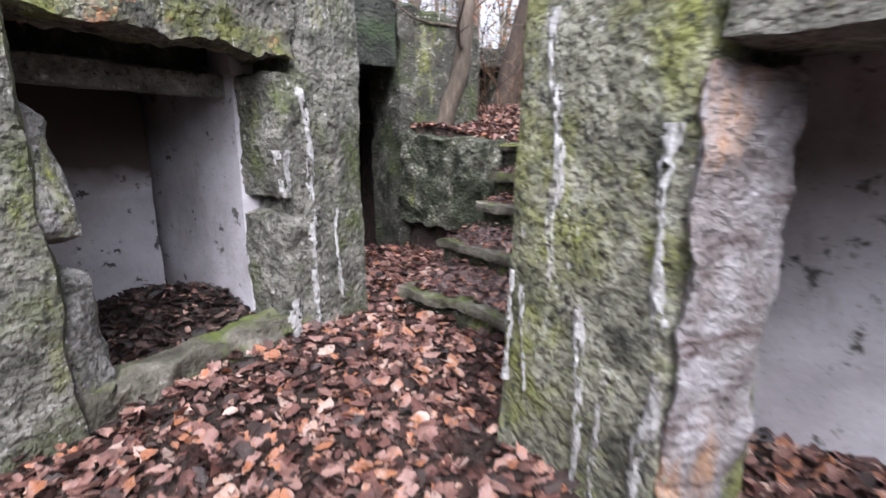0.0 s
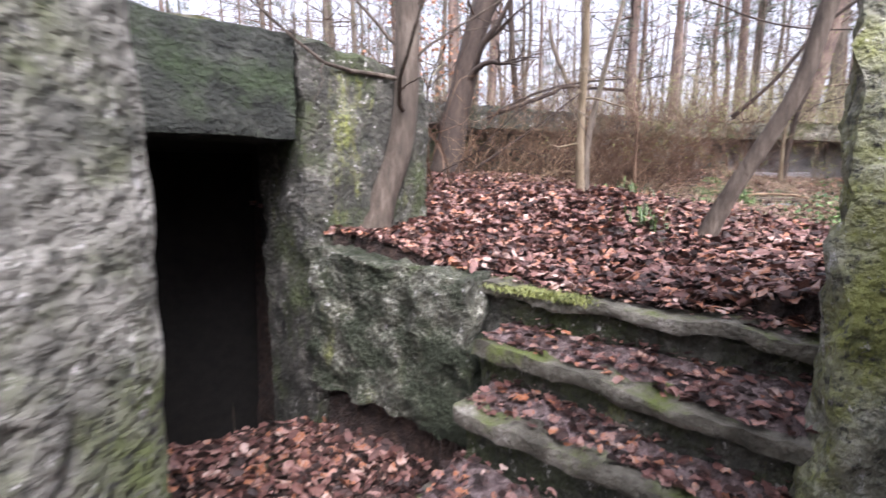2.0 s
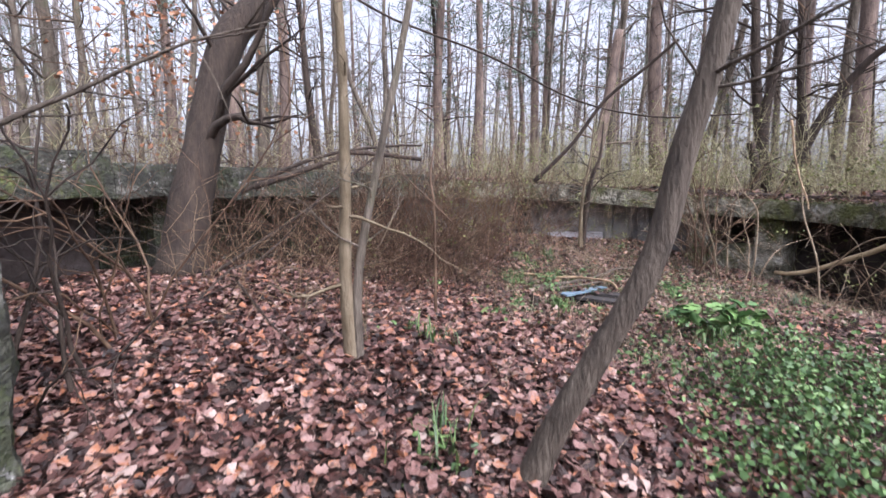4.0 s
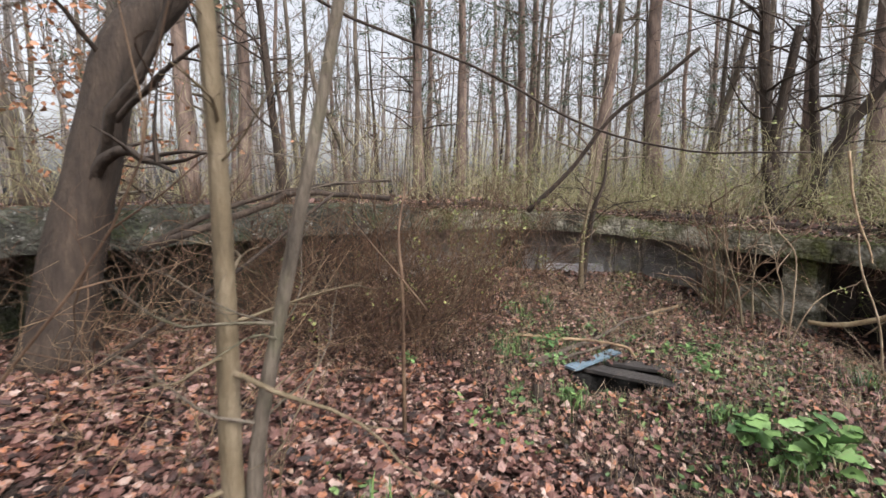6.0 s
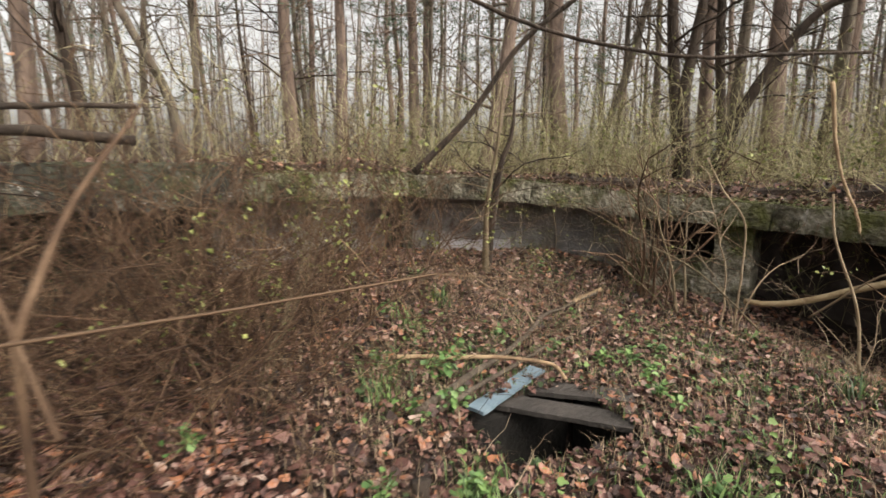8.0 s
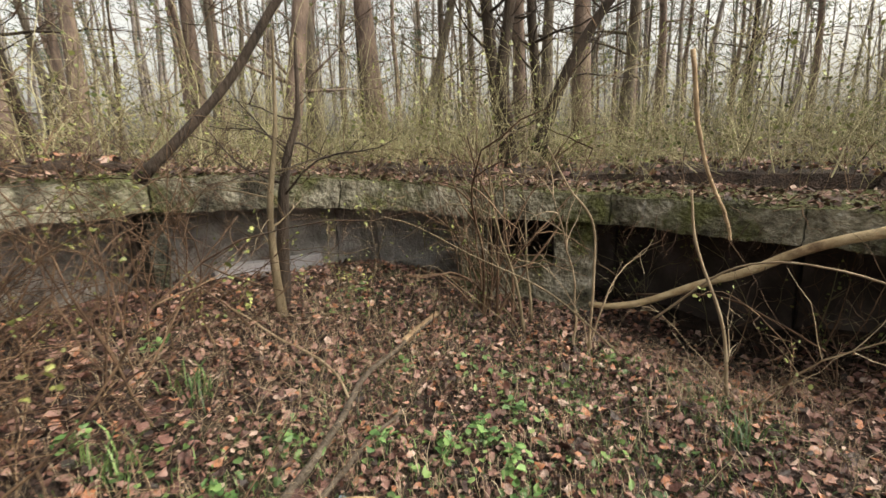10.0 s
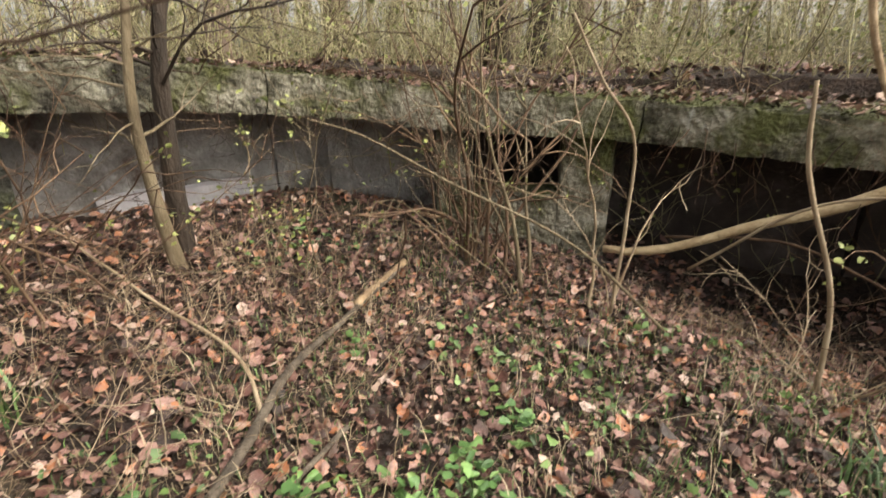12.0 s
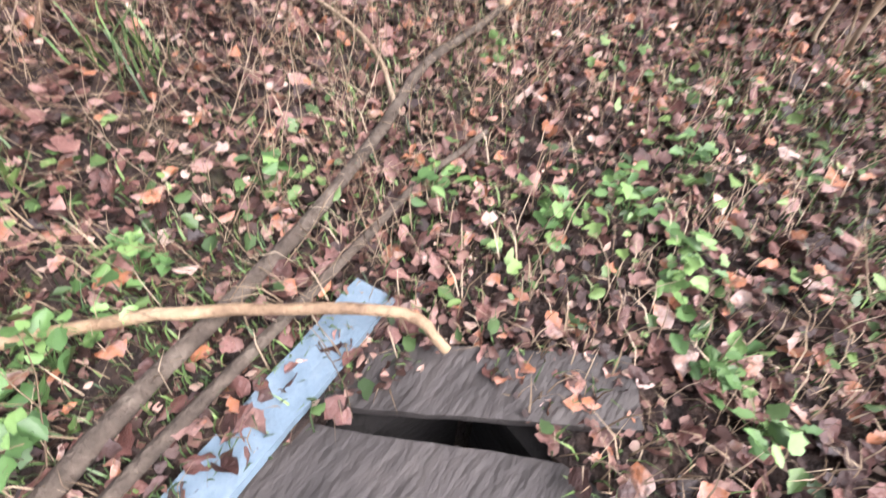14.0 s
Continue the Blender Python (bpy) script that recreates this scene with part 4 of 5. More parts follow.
rng = np.random.default_rng(31)
bank_spots = []
while len(bank_spots) < 1500:
    ang, dist = rng.uniform(-0.8, 2.7), rng.uniform(4.5, 19)
    x, y = 4 + dist * math.cos(ang), 5.5 + dist * math.sin(ang)
    p = np.array([x]), np.array([y])
    if not inside(YARD_ALL, *p)[0] and away(YARD, *p)[0] > 1.0:
        bank_spots.append((x, y))
me, tips = twig_cloud("undergrowth", bank_spots, "olive", 32, (0.4, 2.1), 0.0055, 6, 0.4, 0.4, wobble=0.2)
tagged(new("undergrowth", me), "tangle of bare thin stems along the bank", "undergrowth", kind="stuff")
east = tips[(tips[:, 0] > 6.5)] if len(tips) else tips
tagged(new("bank_foliage", leaf_cloud(east, (0.025, 0.06), "bud", 33, per=2, spread=0.06, crumb=True)), "sparse yellow-green spring leaves on the undergrowth", "foliage", kind="stuff")


def BACK(x):
    """How far north the open leaf floor reaches before the brush begins."""
    return float(np.interp(x, (0.5, 1.6, 2.4, 2.9, 3.6, 4.2, 4.8, 5.6), (8.0, 8.1, 8.0, 7.5, 7.4, 8.0, 8.5, 8.8)))


rng = np.random.default_rng(35)
brush_spots = [(rng.normal(3.3, 0.75), rng.normal(7.9, 0.55)) for _ in range(330)] + [(rng.normal(2.2, 0.7), rng.normal(7.9, 0.5)) for _ in range(170)] + [(rng.normal(4.7, 0.6), rng.normal(8.6, 0.35)) for _ in range(150)] + [(rng.normal(2.5, 0.35), rng.normal(6.9, 0.4)) for _ in range(90)]
brush_spots = [q for q in brush_spots if q[1] > BACK(q[0]) and (q[0] - 5.0) ** 2 + (q[1] - 6.6) ** 2 > 2.2]
me, _ = twig_cloud("brushwood", brush_spots, "redtwig", 36, (0.6, 1.7), 0.0034, 8, 1.1, wobble=0.3)
tagged(new("brushwood", me), "tangled red-brown dry brushwood before the slab wall", "brushwood", kind="stuff")
me, _ = twig_cloud("dry_vines", [(rng.normal(3.2, 0.9), max(7.6, rng.normal(8.2, 0.4))) for _ in range(150)] + [(min(1.8, rng.normal(1.6, 0.4)), max(6.9, rng.normal(7.1, 0.5))) for _ in range(40)], "deadwood", 39, (0.5, 1.4), 0.0024, 4, 0.9, wobble=0.35)
tagged(new("dry_vines", me), "pale dry vines looping through the brush", "vines", kind="stuff")
edge_spots = []
while len(edge_spots) < 1300:
    x, y = rng.uniform(6, 14), rng.uniform(1, 12)
    p = np.array([x]), np.array([y])
    if not inside(YARD_ALL, *p)[0] and 0.95 < away(YARD, *p)[0] < 5.0:
        edge_spots.append((x, y))
me, tips = twig_cloud("bank_stems", edge_spots, "olive", 37, (0.35, 2.0), 0.0045, 6, 0.5, 0.45, wobble=0.22)
tagged(new("bank_stems", me), "close olive-brown young stems on the bank", "undergrowth", kind="stuff")
tagged(new("bank_buds", leaf_cloud(tips, (0.02, 0.05), "bud", 38, per=1, spread=0.06, crumb=True)), "small yellow-green buds on the bank stems", "foliage", kind="stuff")


# ---- fallen leaves ----
def scatter(n, box, test, seed, lift=0.012):
    rng = np.random.default_rng(seed)
    X, Y = rng.uniform(box[0], box[1], n), rng.uniform(box[2], box[3], n)
    ok = test(X, Y)
    X, Y = X[ok], Y[ok]
    return np.stack([X, Y, level(X, Y) + lift + rng.uniform(0, 0.03, len(X))], axis=1)


def patchy(X, Y, seed):
    return 0.5 + 0.5 * np.sin(1.7 * X + seed) * np.sin(1.9 * Y + 2 * seed) + 0.3 * np.sin(4.1 * X - 3.3 * Y + seed)


pit_leaves = scatter(30000, (-3.4, 2.4, -2.3, 6.0), lambda X, Y: inside(PIT, X, Y) & ((X + 0.46) * -0.345 + (Y - 5.15) * 0.939 < 0.25), 41)
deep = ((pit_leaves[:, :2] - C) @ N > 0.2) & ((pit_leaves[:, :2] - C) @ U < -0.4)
# leaves inside the room take the shade-darkened leaf colour
tagged(new("room_leaves", leaf_cloud(pit_leaves[deep], (0.03, 0.09), "mould", 40, flat=1, spread=0)), "rotted leaves heaped in the west room, its shade put into their colour", "fallen leaves", kind="stuff")
pit_leaves = pit_leaves[~deep]
tagged(new("pit_leaves", leaf_cloud(pit_leaves, (0.04, 0.11), "leaf", 42, flat=0.85, spread=0)), "deep drift of red-brown fallen leaves in the passage", "fallen leaves", kind="stuff")
rng = np.random.default_rng(43)
on_steps = []
for a, b, depth, z in STEPS:
    a, b = np.array(a), np.array(b)
    d = (b - a) / np.linalg.norm(b - a)
    n = np.array([-d[1], d[0]])
    for _ in range(560):
        v = rng.uniform(0.06, depth)
        fill = 0.0 if z > 1.1 else 0.09 * max(0.0, (v - 0.1) / (depth - 0.1))
        on_steps.append((*(a + (b - a) * rng.uniform(0.03, 0.99) + n * v), z + fill + rng.uniform(-0.005, 0.035)))
tagged(new("step_leaves", leaf_cloud(np.array(on_steps), (0.018, 0.065), "leaf", 44, flat=0.5, spread=0)), "red-brown fallen leaves lying on the steps", "fallen leaves", kind="stuff")
near = scatter(24000, (-0.6, 3.6, 3.2, 8.6), lambda X, Y: ~inside(PIT, X, Y) & inside(YARD_ALL, X, Y), 45)
rest = scatter(42000, (-2.5, 9.2, 2.0, 10.2), lambda X, Y: ~inside(PIT, X, Y) & (away(YARD, X, Y) < 9) & (inside(YARD_ALL, X, Y) | (away(YARD, X, Y) < 0.9)) & ~by_hatch(X, Y), 46)
close = (rest[:, 0] > 4.2) & (rest[:, 0] < 7.8) & (rest[:, 1] > 5.2) & (rest[:, 1] < 8.8)
tagged(new("yard_leaves", leaf_cloud(near, (0.03, 0.09), "leaf", 47, flat=1, spread=0)), "carpet of brown and pink fallen leaves over the yard", "fallen leaves", kind="stuff")
tagged(new("hatch_leaves", leaf_cloud(np.concatenate([rest[close], scatter(2500, (4.3, 8.0, 5.2, 8.9), lambda X, Y: ~by_hatch(X, Y) & (away(YARD, X, Y) > 0.2), 146, 0.02)]), (0.02, 0.08), "leaf", 147, flat=1.1, spread=0)), "brown and orange fallen leaves round the hatch", "fallen leaves", kind="stuff")
tagged(new("outer_leaves", leaf_cloud(rest[~close], (0.03, 0.085), "leaf", 148, flat=1, spread=0, crumb=True)), "thinner brown leaves out to the slab wall", "fallen leaves", kind="stuff")
bank = scatter(12000, (-4, 16, 1, 17), lambda X, Y: ~inside(YARD_ALL, X, Y) & (away(YARD, X, Y) > 1.15), 48)
tagged(new("bank_leaves", leaf_cloud(bank, (0.06, 0.13), "leaf", 49, flat=1, spread=0, crumb=True)), "fallen leaves on the wooded bank", "fallen leaves", kind="stuff")
rng = np.random.default_rng(50)
slab_pts = []
for i in range(len(YARD) - 1):
    for _ in range(420):
        u, bk = rng.uniform(), rng.uniform(0.03, 1.2)
        zt = UNDER[i] * (1 - u) + UNDER[i + 1] * u + 0.26
        slab_pts.append((*along_yard(i, u, bk), zt + rng.uniform(0.005, 0.04)))
tagged(new("slab_leaves", leaf_cloud(np.array(slab_pts), (0.03, 0.08), "bits", 51, flat=1, spread=0, crumb=True)), "fallen leaves lying on the roof slabs", "fallen leaves", kind="stuff")

# growth along the slabs' edge: moss, dead stems lying over it, roots hanging below
rng = np.random.default_rng(56)
over, over_z, root_at, root_z, tufts = [], [], [], [], []
for i in range(len(YARD) - 1):
    for _ in range(90 if i < 5 else 22):
        u, bk = rng.uniform(), rng.uniform(-0.02, 0.75)
        over.append(along_yard(i, u, bk))
        over_z.append(UNDER[i] * (1 - u) + UNDER[i + 1] * u + 0.25)
    for _ in range(34):
        u = rng.uniform()
        root_at.append(along_yard(i, u, rng.uniform(-0.02, 0.12)))
        root_z.append(UNDER[i] * (1 - u) + UNDER[i + 1] * u + 0.16)
    for _ in range(700):
        u = rng.uniform()
        tufts.append((*along_yard(i, u, abs(rng.normal(0, 0.25))), UNDER[i] * (1 - u) + UNDER[i + 1] * u + 0.25 + rng.uniform(0, 0.02)))
me, _ = twig_cloud("slab_brush", over, "twig", 57, (0.25, 1.0), 0.0035, 5, 1.3, wobble=0.3, heights=over_z, rise=0.5)
tagged(new("slab_brush", me), "dry brown stems sprawling over the slab edge", "brush", kind="stuff")
me, _ = twig_cloud("hanging_roots", root_at, "redtwig", 58, (0.15, 0.5), 0.0028, 4, 0.4, wobble=0.25, heights=root_z, rise=-1.0)
tagged(new("hanging_roots", me), "thin dark roots and stalks hanging from the slab edge", "roots", kind="stuff")
tagged(new("slab_moss", leaf_cloud(np.array(tufts), (0.012, 0.03), "moss", 59, flat=0.7, per=2, spread=0.02, crumb=True)), "olive moss cushions along the slab edge", "moss", kind="stuff")

litter = scatter(78000, (-2.0, 9.0, 3.0, 9.8), lambda X, Y: ~inside(PIT, X, Y) & inside(YARD_ALL, X, Y) & ~by_hatch(X, Y), 52, 0.006)
tagged(new("leaf_litter", leaf_cloud(litter, (0.015, 0.04), "bits", 53, flat=1, spread=0, crumb=True)), "crumbled brown leaf fragments between the leaves", "leaf litter", kind="stuff")
pit_litter = scatter(20000, (-3.0, 2.0, -1.0, 5.6), lambda X, Y: inside(PIT, X, Y) & ((X + 0.46) * -0.345 + (Y - 5.15) * 0.939 < 0.25), 54, 0.006)
tagged(new("pit_litter", leaf_cloud(pit_litter, (0.015, 0.045), "bits", 55, flat=1, spread=0, crumb=True)), "crumbled brown leaf fragments on the passage floor", "leaf litter", kind="stuff")

# ---- green plants on the ground ----
def clumps(centres, each, reach, seed, height=0.08):
    rng = np.random.default_rng(seed)
    out = []
    for x, y in centres:
        for _ in range(each):
            a, b = x + rng.normal(0, reach), y + rng.normal(0, reach)
            if by_hatch(a, b):
                continue
            out.append((a, b, rng.uniform(0.02, height)))
    out = np.array(out)
    out[:, 2] += level(out[:, 0], out[:, 1])
    return out


rng = np.random.default_rng(60)
CLUMPS = [(5.8, 6.0), (6.2, 5.9), (6.6, 6.3), (5.9, 6.35), (6.3, 6.6), (5.5, 5.8), (6.0, 7.0), (4.9, 7.75), (4.5, 7.7), (5.2, 7.9), (4.3, 7.35), (4.15, 6.55), (4.35, 6.2), (4.9, 5.85), (5.2, 7.5), (4.75, 7.5), (6.7, 7.0), (4.6, 5.5), (1.9, 5.0), (2.3, 6.2), (3.4, 6.3), (6.9, 5.6), (7.3, 5.9), (5.6, 7.6), (3.7, 5.6), (3.9, 5.2)] + [(rng.uniform(3.4, 7.2), rng.uniform(5.0, 8.2)) for _ in range(26)]
tagged(new("ground_plants", leaf_cloud(clumps(CLUMPS, 22, 0.12, 61), (0.02, 0.06), "green", 62, flat=1, spread=0)), "low clumps of fresh green woodland plants", "ground plants", kind="stuff")


def grass(centres, each, reach, seed, h=(0.08, 0.22), w=0.004, floor=None):
    """Blades of grass round the given points."""
    rng = np.random.default_rng(seed)
    A = np.repeat(np.array(centres), each, axis=0)
    A = A + rng.normal(0, reach, A.shape)
    A = A[~by_hatch(A[:, 0], A[:, 1])]
    n = len(A)
    Z = level(A[:, 0], A[:, 1]) if floor is None else np.full(n, floor)
    H, yaw = rng.uniform(h[0], h[1], n), rng.uniform(0, 6.28, n)
    d = np.stack([np.cos(yaw), np.sin(yaw), 0 * yaw], axis=1)
    s = np.stack([-d[:, 1], d[:, 0], 0 * yaw], axis=1) * (w * rng.uniform(0.6, 1.6, n))[:, None]
    lean = (rng.uniform(0.2, 0.9, n) * H)[:, None]
    up = np.stack([0 * H, 0 * H, H], axis=1)
    p0 = np.stack([A[:, 0], A[:, 1], Z], axis=1)
    p1, p2 = p0 + up * 0.65 + d * lean * 0.35, p0 + up * 0.85 + d * lean
    V = np.stack([p0 - s, p0 + s, p1 - s * 0.8, p1 + s * 0.8, p2], axis=1).reshape(-1, 3)
    acc = Acc()
    acc.v, acc.n = [V], len(V)
    k = np.arange(n) * 5
    acc.f = np.stack([k, k + 1, k + 3, k + 2], axis=1).tolist() + np.stack([k + 2, k + 3, k + 4], axis=1).tolist()
    return acc


TUFTS = [(4.28, 7.35), (4.1, 6.5), (4.4, 7.55), (4.95, 7.95), (5.5, 8.1), (1.95, 5.1), (2.4, 6.0), (4.85, 5.8), (4.5, 5.35), (6.5, 5.5)]
tagged(new("grass_tufts", grass(TUFTS, 46, 0.07, 64).mesh("grass_tufts", M["green"])), "tufts of fresh green grass blades", "grass", kind="stuff")
tagged(new("moss_grass", grass([(rng.uniform(4.2, 7.6), rng.uniform(5.2, 7.8)) for _ in range(280)], 34, 0.13, 65, (0.02, 0.08), 0.0022).mesh("moss_grass", M["green"])), "short thin moss and grass between the leaves", "grass", kind="stuff")
tagged(new("dead_grass", grass([(rng.uniform(3.6, 8.0), rng.uniform(4.9, 8.6)) for _ in range(420)], 22, 0.16, 67, (0.03, 0.16), 0.0016).mesh("dead_grass", M["straw"])), "thin withered grass matted over the leaves", "dead grass", kind="stuff")
straw_at = [q for q in [(rng.uniform(2.2, 8.0), rng.uniform(4.6, 9.0)) for _ in range(1200)] + [(rng.uniform(5.2, 6.9), rng.uniform(7.2, 8.6)) for _ in range(800)] + [(rng.normal(8.0, 0.5), rng.normal(5.2, 0.6)) for _ in range(200)] if (q[0] - 4.95) ** 2 + (q[1] - 6.5) ** 2 > 0.6]
me, _ = twig_cloud("dead_stalks", straw_at, "straw", 66, (0.1, 0.42), 0.0018, 1, 1.0)
tagged(new("dead_stalks", me), "pale dead grass stalks and twigs among the leaves", "dead stalks", kind="stuff")


# ---- shrubs ----
def shrub(x, y, stems, h, spread, material, label, seed, buds=0.0, r=0.005, lean=0.45, side=7):
    rng = np.random.default_rng(seed)
    root = thing("shrub", None, label, "shrub", "shrubs in the yard")
    z = float(level(x, y))
    tips = []
    for _ in range(stems):
        acc = Acc()
        b = np.array([rng.normal(0, spread * 0.3), rng.normal(0, spread * 0.3), -0.06])
        H = h * rng.uniform(0.5, 1.1)
        L = wander(rng, b, (rng.normal(0, lean), rng.normal(0, lean), 1), H, 9, 0.14, 0.02)
        rr = r * rng.uniform(0.5, 1.5)
        tube(acc, L, np.linspace(rr, rr * 0.3, 10), 5, False)
        for k in range(side):
            j = int(rng.integers(3, 10))
            d = (L[j] - L[j - 1]) / H * 9 + rng.normal(0, 0.75, 3)
            T = wander(rng, L[j], d, H * rng.uniform(0.15, 0.45), 5, 0.22, 0.02)
            tube(acc, T, np.linspace(rr * 0.5, rr * 0.16, 6), 3, False)
            if rng.uniform() < buds:
                tips.extend([T[-1], T[3], T[4]])
        part("stem", acc.mesh("stem", M[material]), root)
    if tips:
        part("foliage", leaf_cloud(np.array(tips), (0.014, 0.032), "bud", seed + 1, per=3, spread=0.025), root, "yellow-green opening leaves")
    root.location = (x, y, z)
    return root


BARE = "bare brown shrub with a tangle of thin twigs"
BUDS = "thin shrub with yellow-green opening buds"
shrub(3.3, 7.9, 30, 1.7, 0.78, "twig", BARE, 201, 0.04)
shrub(3.9, 8.1, 44, 1.6, 0.91, "twig", BARE, 203, 0.12)
shrub(2.6, 8.5, 30, 1.5, 0.91, "twig", BARE, 205)
shrub(4.6, 8.5, 39, 1.5, 0.91, "twig", BARE, 207, 0.2)
shrub(3.4, 8.7, 35, 1.5, 1.04, "twig", BARE, 209)
shrub(1.7, 8.3, 22, 1.5, 0.91, "twig", BARE, 211)
shrub(1.85, 6.1, 12, 0.9, 0.5, "sapling", "young suckers round the foot of the sapling", 213, r=0.003)
shrub(0.75, 7.0, 7, 2.2, 0.4, "twig", "tall arching bare stems", 215, r=0.012)
shrub(0.35, 6.4, 6, 2.0, 0.4, "darkbark", "tall arching bare stems", 217, r=0.012)
shrub(7.62, 7.2, 18, 1.9, 0.35, "twig", BUDS, 219, 0.15, r=0.011, lean=0.22)
shrub(7.5, 6.85, 6, 1.6, 0.3, "sapling", BUDS, 221, 0.25, r=0.011, lean=0.3)
shrub(7.35, 6.35, 3, 1.5, 0.2, "straw", "pale dry stems before the opening", 223, r=0.009, lean=0.3)
shrub(6.6, 8.0, 6, 1.3, 0.5, "sapling", BUDS, 225, 0.4)
shrub(6.1, 8.7, 8, 1.4, 0.5, "twig", BUDS, 227, 0.25)
shrub(5.5, 8.7, 30, 1.4, 0.91, "twig", BARE, 229, 0.1)
shrub(8.0, 4.7, 26, 1.5, 0.78, "twig", BARE, 231, 0.1, lean=0.7)
shrub(7.1, 5.4, 5, 1.3, 0.3, "straw", "pale dry stems before the opening", 233, lean=0.5)
shrub(2.2, 6.55, 8, 1.9, 0.4, "twig", "arching dry brown stems", 237, lean=0.6, r=0.0018)


def leafy_bush(x, y, reach, h, count, seed):
    rng = np.random.default_rng(seed)
    root = thing("bush", None, "low bright green leafy bush over the leaf litter", "bush", "green bushes")
    z = float(level(x, y))
    acc, tips = Acc(), []
    for _ in range(count):
        L = wander(rng, (rng.normal(0, reach * 0.5), rng.normal(0, reach * 0.5), -0.03), (rng.normal(0, 0.6), rng.normal(0, 0.6), 1), h * rng.uniform(0.5, 1.1), 5, 0.25, 0.05)
        tube(acc, L, np.linspace(0.004, 0.0015, 6), 3, False)
        tips.extend(list(L[2:]))
    part("brush", acc.mesh("brush", M["twig"]), root)
    part("foliage", leaf_cloud(np.array(tips), (0.016, 0.04), "bushleaf", seed + 1, per=6, spread=0.07, crumb=True), root)
    root.location = (x, y, z)


leafy_bush(3.7, 4.55, 0.5, 0.42, 90, 301)
leafy_bush(4.3, 4.4, 0.5, 0.45, 90, 303)
leafy_bush(3.1, 4.1, 0.35, 0.35, 70, 305)
leafy_bush(4.75, 5.35, 0.2, 0.28, 26, 307)


# ---- fallen wood ----
def stick(name, line, r0, r1, material, label, seed, n=22, sides=9, category="branch"):
    rng = np.random.default_rng(seed)
    P = smooth_line(line, n)
    P[1:-1] += rng.normal(0, r0 * 0.12, (n - 2, 3))
    P[:, 2] = np.maximum(P[:, 2], level(P[:, 0], P[:, 1]) + 0.052)
    R = np.linspace(r0, r1, n)[:, None] * (1 + rng.normal(0, 0.06, (n, sides)))
    acc = Acc()
    tube(acc, P, R, sides)
    return thing(name, acc.mesh(name, M[material]), label, category)


stick("fallen_log", [(8.12, 6.42, 1.42), (8.08, 6.1, 1.47), (8.03, 5.63, 1.7), (7.93, 5.27, 1.9), (7.8, 4.95, 2.12), (7.5, 4.4, 2.4)], 0.027, 0.036, "palewood", "peeled pale log leaning up against the slab", 401, category="log")
stick("stick", [(7.28, 7.54, 1.46), (6.6, 7.55, 1.42), (6.2, 7.53, 1.39), (5.8, 7.42, 1.4), (5.41, 7.33, 1.4), (4.9, 7.26, 1.41), (4.3, 7.12, 1.42)], 0.013, 0.024, "wetbark", "half-peeled dark stick lying on the leaves", 403)
stick("stick", [(7.3, 7.55, 1.47), (7.0, 7.56, 1.46), (6.75, 7.56, 1.45)], 0.02, 0.024, "deadwood", "broken pale end of a peeled stick", 402)
stick("stick", [(6.05, 7.18, 1.41), (5.75, 7.2, 1.41), (5.48, 7.19, 1.42), (5.28, 7.18, 1.42), (4.88, 7.15, 1.42), (4.45, 7.08, 1.42)], 0.009, 0.017, "wetbark", "brown stick lying across the hatch boards", 405)
stick("stick", [(5.36, 6.84, 1.42), (5.34, 6.95, 1.5), (5.12, 7.24, 1.53), (4.93, 7.46, 1.5), (4.6, 7.66, 1.42)], 0.012, 0.015, "deadwood", "arched pale stick over the hatch boards", 407)
stick("stick", [(6.33, 9.1, 1.75), (6.22, 8.42, 1.62), (6.13, 7.76, 1.55), (5.93, 7.44, 1.46)], 0.006, 0.009, "straw", "thin pale stick on the leaves", 409)
stick("twig", [(6.44, 7.49, 2.45), (6.56, 7.31, 2.37), (6.71, 7.0, 2.17), (6.82, 6.52, 1.93), (7.0, 6.1, 1.5)], 0.003, 0.007, "sapling", "long arching budding twig", 411)
stick("twig", [(7.3, 6.66, 2.83), (7.26, 6.5, 2.55), (7.32, 6.34, 2.3), (7.32, 6.32, 1.86), (7.3, 6.33, 1.38)], 0.005, 0.01, "straw", "pale upright crooked stem", 413)
stick("twig", [(7.05, 5.78, 2.57), (7.03, 5.73, 2.25), (6.98, 5.56, 1.79), (6.97, 5.5, 1.36)], 0.007, 0.011, "straw", "pale upright crooked stem", 415)
stick("hanging_branch", [(6.84, 5.85, 3.3), (6.84, 5.77, 2.82), (6.79, 5.63, 2.45), (6.78, 5.6, 2.34)], 0.012, 0.007, "deadwood", "broken pale branch hanging from above", 417)
stick("fallen_limb", [(1.7, 8.1, 2.6), (2.4, 8.05, 2.85), (2.65, 8.04, 2.95), (3.38, 7.9, 2.9)], 0.03, 0.022, "darkbark", "dark fallen limb hung up in the brush", 421)
stick("fallen_limb", [(1.6, 8.25, 2.55), (2.1, 8.12, 2.82), (2.6, 8.05, 2.97), (3.05, 7.98, 3.03), (3.4, 7.9, 3.05)], 0.022, 0.01, "darkbark", "grey fallen limb hung up in the brush", 423)
stick("fallen_limb", [(1.2, 8.0, 1.75), (1.7, 7.9, 2.1), (2.2, 7.8, 2.45), (2.9, 7.9, 2.95)], 0.018, 0.012, "darkbark", "slanting fallen limb against the brush", 425)
